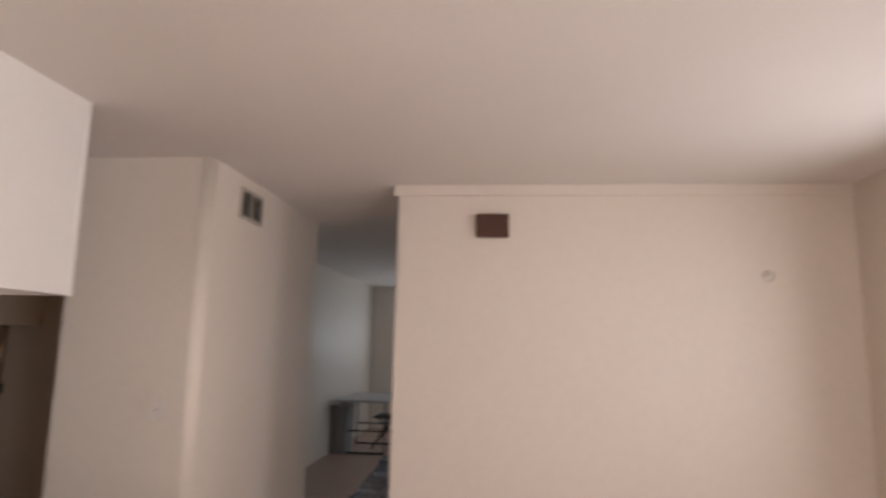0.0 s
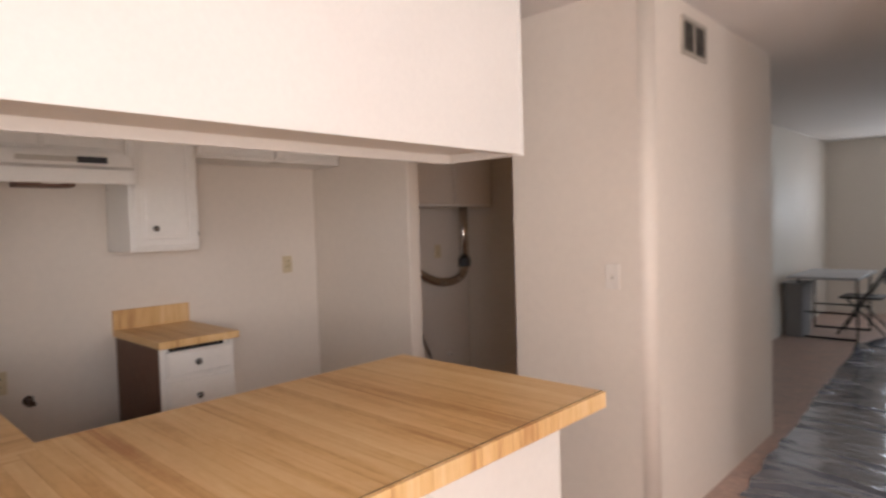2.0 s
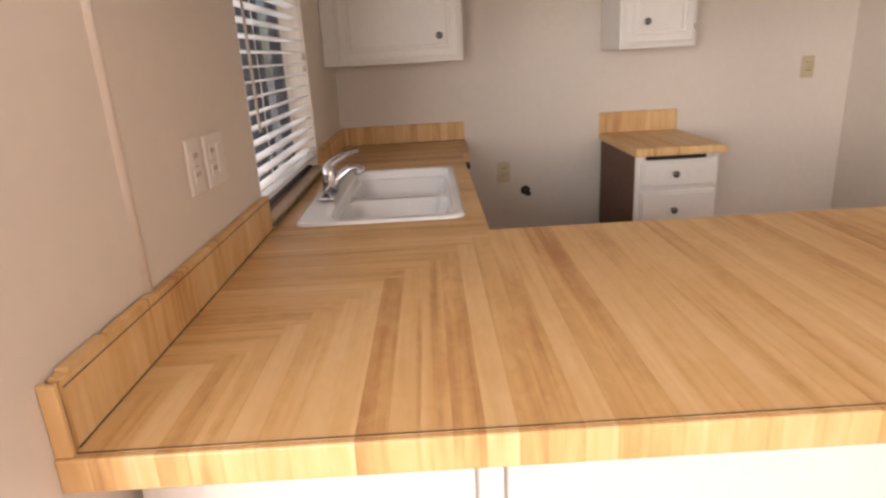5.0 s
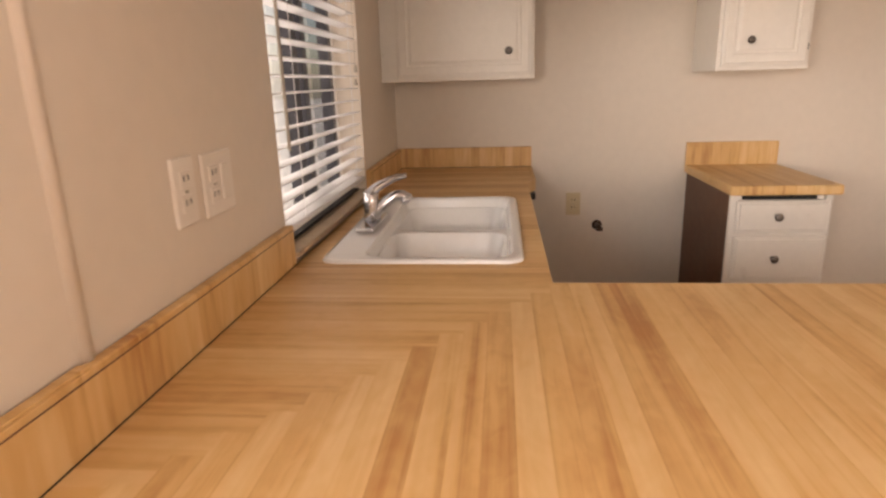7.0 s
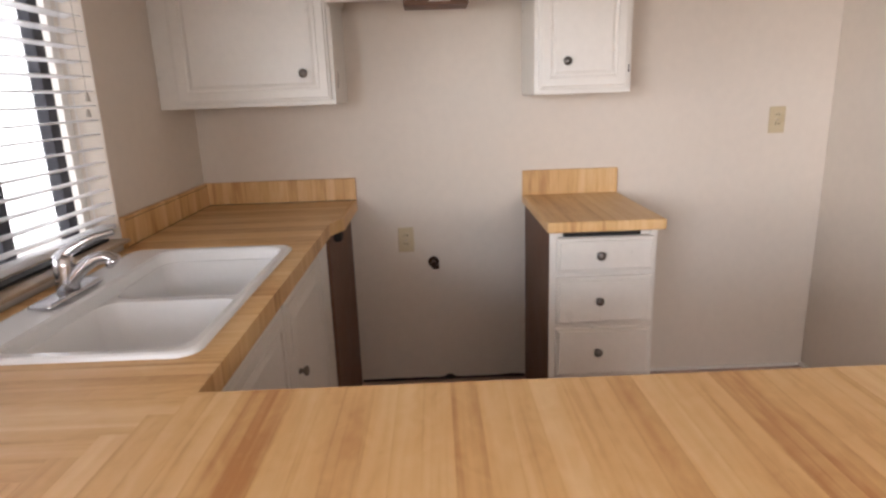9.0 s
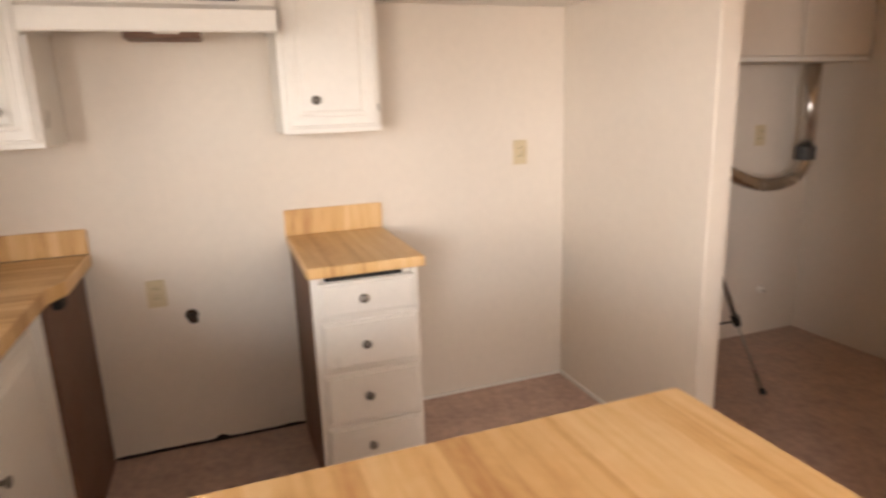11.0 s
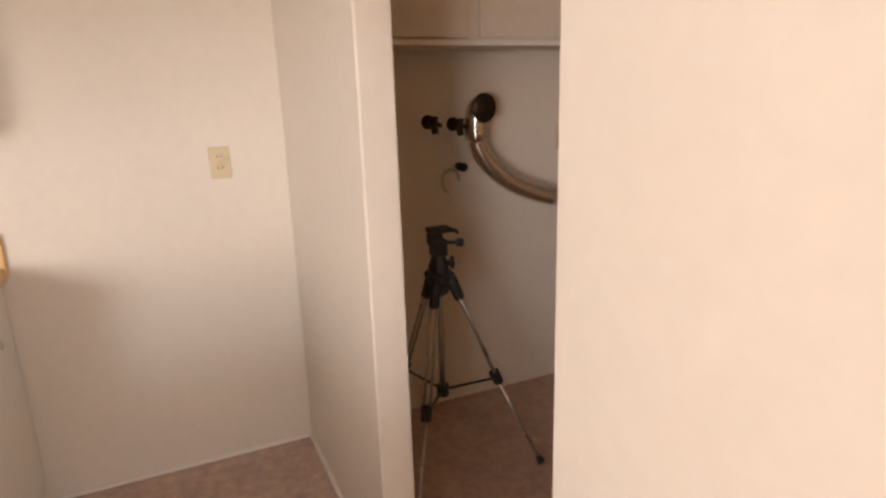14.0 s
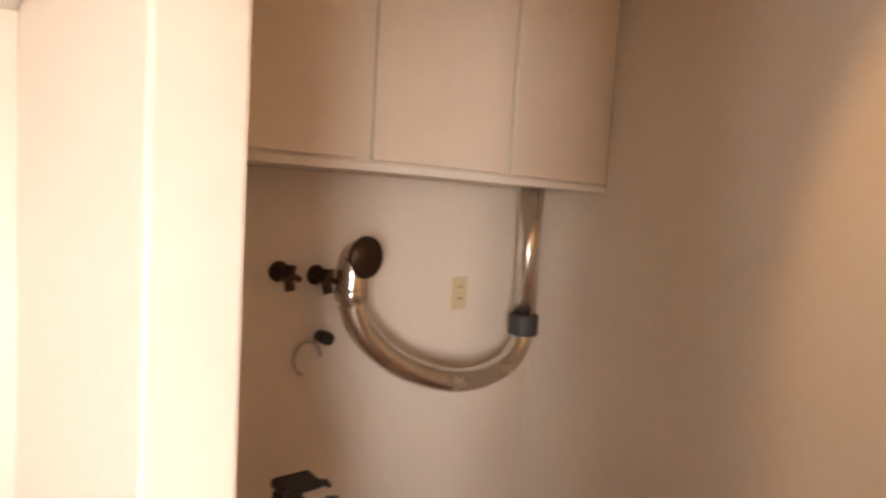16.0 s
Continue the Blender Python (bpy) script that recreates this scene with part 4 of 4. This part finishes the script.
for i in range(7):
    z = 2.233 + i * 0.019
    b = bm_box(-0.008, 3.176, -0.001, 0.008, 3.444, 0.001)
    bmesh.ops.transform(b, matrix=pose(XA + 0.010, 0, z, 0, 35, 0), verts=b.verts[:])
    part("slat", b, VENTM, c)

vent.location += Vector((0, -0.009, 0.017))
c = chime = thing("door_chime", (3.969, YB, 2.230), "brown door-chime box high on living room wall", "door chime")
part("cover", bm_box(3.874, YB - 0.05, 2.160, 4.064, YB - 0.006, 2.298, bevel=0.008), CHIME, c)
part("back_plate", bm_box(3.879, YB - 0.006, 2.165, 4.059, YB - 0.0005, 2.293), CHIME, c)
for i in range(5):
    part("rib", bm_box(3.894, YB - 0.053, 2.178 + i * 0.022, 4.044, YB - 0.0505, 2.190 + i * 0.022), CHIME, c)
chime.location.z -= 0.015
# glint on the wall, made as a small white disc with a tip
c = thing("wall_glint", (5.50, YB, 1.94), "small white spot standing in for a glint on living room wall", "hook")
part("round_base", bm_tube([(5.50, YB, 1.94), (5.50, YB - 0.01, 1.94), (5.50, YB - 0.022, 1.938)], [0.034, 0.03, 0.014], 16), PLATE, c, smooth=True)
part("raised_tip", bm_cyl((5.50, YB - 0.02, 1.938), (5.50, YB - 0.045, 1.945), 0.009, 0.012, 10), PLATE, c, smooth=True)

# plastic sheeting laid along the hall
sheet = bmesh.new()
NU, NV = 44, 230
grid = []
for j in range(NV + 1):
    v = j / NV
    y = 3.48 + v * 4.7
    x0 = 2.67 - 0.22 * v + 0.04 * noise.noise((y * 1.3, 0.2, 7.0)) + 0.02 * noise.noise((y * 6, 1.2, 7.0))
    x1 = 3.35 + (0.18 * (v - 0.3) if v > 0.3 else 0)
    row = []
    for i in range(NU + 1):
        u = i / NU
        x = x0 + (x1 - x0) * u
        fold = noise.noise((x * 0.9, y * 6.5 + 0.9 * noise.noise((x * 2.0, y * 1.2, 4)), 2.0))
        ridge = max(0.0, 1 - abs(fold) * 4.5)
        z = 0.006 + 0.055 * ridge * (0.4 + 0.6 * noise.noise((x * 3, y * 2.2, 9))) ** 2 + 0.007 * (0.5 + 0.5 * noise.noise((x * 4, y * 17, 1)))
        if v > 0.97:
            z += 0.09 * (v - 0.97) / 0.03 * max(0, 1 - abs(u - 0.25) * 5)
        row.append(sheet.verts.new((x, y, max(0.003, z))))
    grid.append(row)
for a, b in zip(grid, grid[1:]):
    for i in range(NU):
        sheet.faces.new((a[i], a[i + 1], b[i + 1], b[i]))
so = mesh_object("plastic_sheeting", sheet, FOIL, True)
tagged(so, "crumpled clear plastic sheeting laid on hall floor", "plastic sheet")

# folding table with a chair pushed under it
c = thing("folding_table", (2.15, 8.650, 0), "grey-topped folding table against far room wall", "table")
part("tabletop", bm_box(1.78, 8.000, 0.70, 2.48, 9.20, 0.73, bevel=0.008), TABLETOP, c)
for y in (8.25, 9.05):
    part("leg_frame", bm_tube(spline([(1.84, y, 0.699), (1.84, y, 0.35), (1.84, y, 0.03), (1.9, y, 0.012), (2.36, y, 0.012), (2.42, y, 0.03), (2.42, y, 0.35), (2.42, y, 0.699)], 5), 0.013, n=10), BLACK, c, "black tubular leg frame", smooth=True)
    part("brace", bm_cyl((1.845, y, 0.30), (2.415, y, 0.30), 0.010, n=8), BLACK, c)
c = thing("folding_chair", (2.40, 8.800, 0), "black folding chair under table edge", "chair")
part("seat", bm_box(2.18, 8.600, 0.43, 2.60, 9.020, 0.455, bevel=0.01), BLACK, c)
part("backrest", bm_box(2.615, 8.610, 0.62, 2.64, 9.010, 0.80, bevel=0.01), BLACK, c)
for y in (8.610, 9.010):
    part("leg", bm_cyl((2.64, y, 0.80), (2.16, y, 0.0), 0.011, n=10), BLACK, c, smooth=True)
    part("leg", bm_cyl((2.25, y, 0.44), (2.66, y, 0.0), 0.011, n=10), BLACK, c, smooth=True)
c = thing("storage_bin", (1.80, 8.370, 0), "grey plastic bin beside folding table", "bin")
bn = bm_loft([rounded_rect(1.70, 8.210, 1.90, 8.590, 0.03, 0.0), rounded_rect(1.685, 8.190, 1.915, 8.610, 0.03, 0.62)])
part("tub", bn, GREYBOX, c)
part("rim", bm_loft([rounded_rect(1.675, 8.180, 1.925, 8.620, 0.035, 0.60), rounded_rect(1.675, 8.180, 1.925, 8.620, 0.035, 0.632), rounded_rect(1.70, 8.205, 1.90, 8.595, 0.03, 0.634)]), GREYBOX, c)

w = structure("window_2", bm_boxes((FX0, FAR + 0.04, FZ0, FX0 + 0.03, FAR + 0.09, FZ1), (FX1 - 0.03, FAR + 0.04, FZ0, FX1, FAR + 0.09, FZ1), (FX0 + 0.03, FAR + 0.04, FZ0, FX1 - 0.03, FAR + 0.09, FZ0 + 0.03), (FX0 + 0.03, FAR + 0.04, FZ1 - 0.03, FX1 - 0.03, FAR + 0.09, FZ1)), TRIM, "small bright window in far room", "window")
g = part("pane", bm_box(FX0 + 0.031, FAR + 0.06, FZ0 + 0.031, FX1 - 0.031, FAR + 0.064, FZ1 - 0.031), GLASS, w)
g.visible_shadow = False
structure("backdrop_far_wall", bm_box(-2, 15.0, -0.16, 8, 15.2, 4.5), CLAY, "sunlit pale wall outside far window", "backdrop")
c = thing("wall_panel", (2.66, FAR, 1.0), "dark grey wall panel below far window", "panel")
part("box", bm_box(2.54, FAR - 0.05, 0.90, 2.84, FAR - 0.0005, 1.12, bevel=0.006), GREYBOX, c)
part("grille", bm_boxes(*[(2.54, FAR - 0.056, 0.90 + i * 0.03, 2.82, FAR - 0.0505, 0.915 + i * 0.03) for i in range(7)]), GREYBOX, c)

# windows of the living room and far room, one of them added around the fill lamp
structure("window_3", bm_boxes((XE + 0.04, LY0, 0.72, XE + 0.09, LY0 + 0.04, 2.33), (XE + 0.04, LY1 - 0.04, 0.72, XE + 0.09, LY1, 2.33), (XE + 0.04, LY0 + 0.04, 0.72, XE + 0.09, LY1 - 0.04, 0.76), (XE + 0.04, LY0 + 0.04, 2.29, XE + 0.09, LY1 - 0.04, 2.33)), TRIM, "window frame in living room", "window")
# added frame: no window is known here, it surrounds the fill lamp
structure("fill_window", bm_boxes((XE + 0.04, 1.70, 0.93, XE + 0.09, 1.74, 2.07), (XE + 0.04, 2.56, 0.93, XE + 0.09, 2.60, 2.07), (XE + 0.04, 1.74, 0.93, XE + 0.09, 2.56, 0.97), (XE + 0.04, 1.74, 2.03, XE + 0.09, 2.56, 2.07)), TRIM, "unseen window frame added around fill lamp in living room", "window")
w = structure("window_4", bm_boxes((4.75, 7.6, 0.75, 4.80, 7.64, 1.95), (4.75, 9.16, 0.75, 4.80, 9.2, 1.95), (4.75, 7.64, 0.75, 4.80, 9.16, 0.79), (4.75, 7.64, 1.91, 4.80, 9.16, 1.95)), TRIM, "window frame in far room", "window")
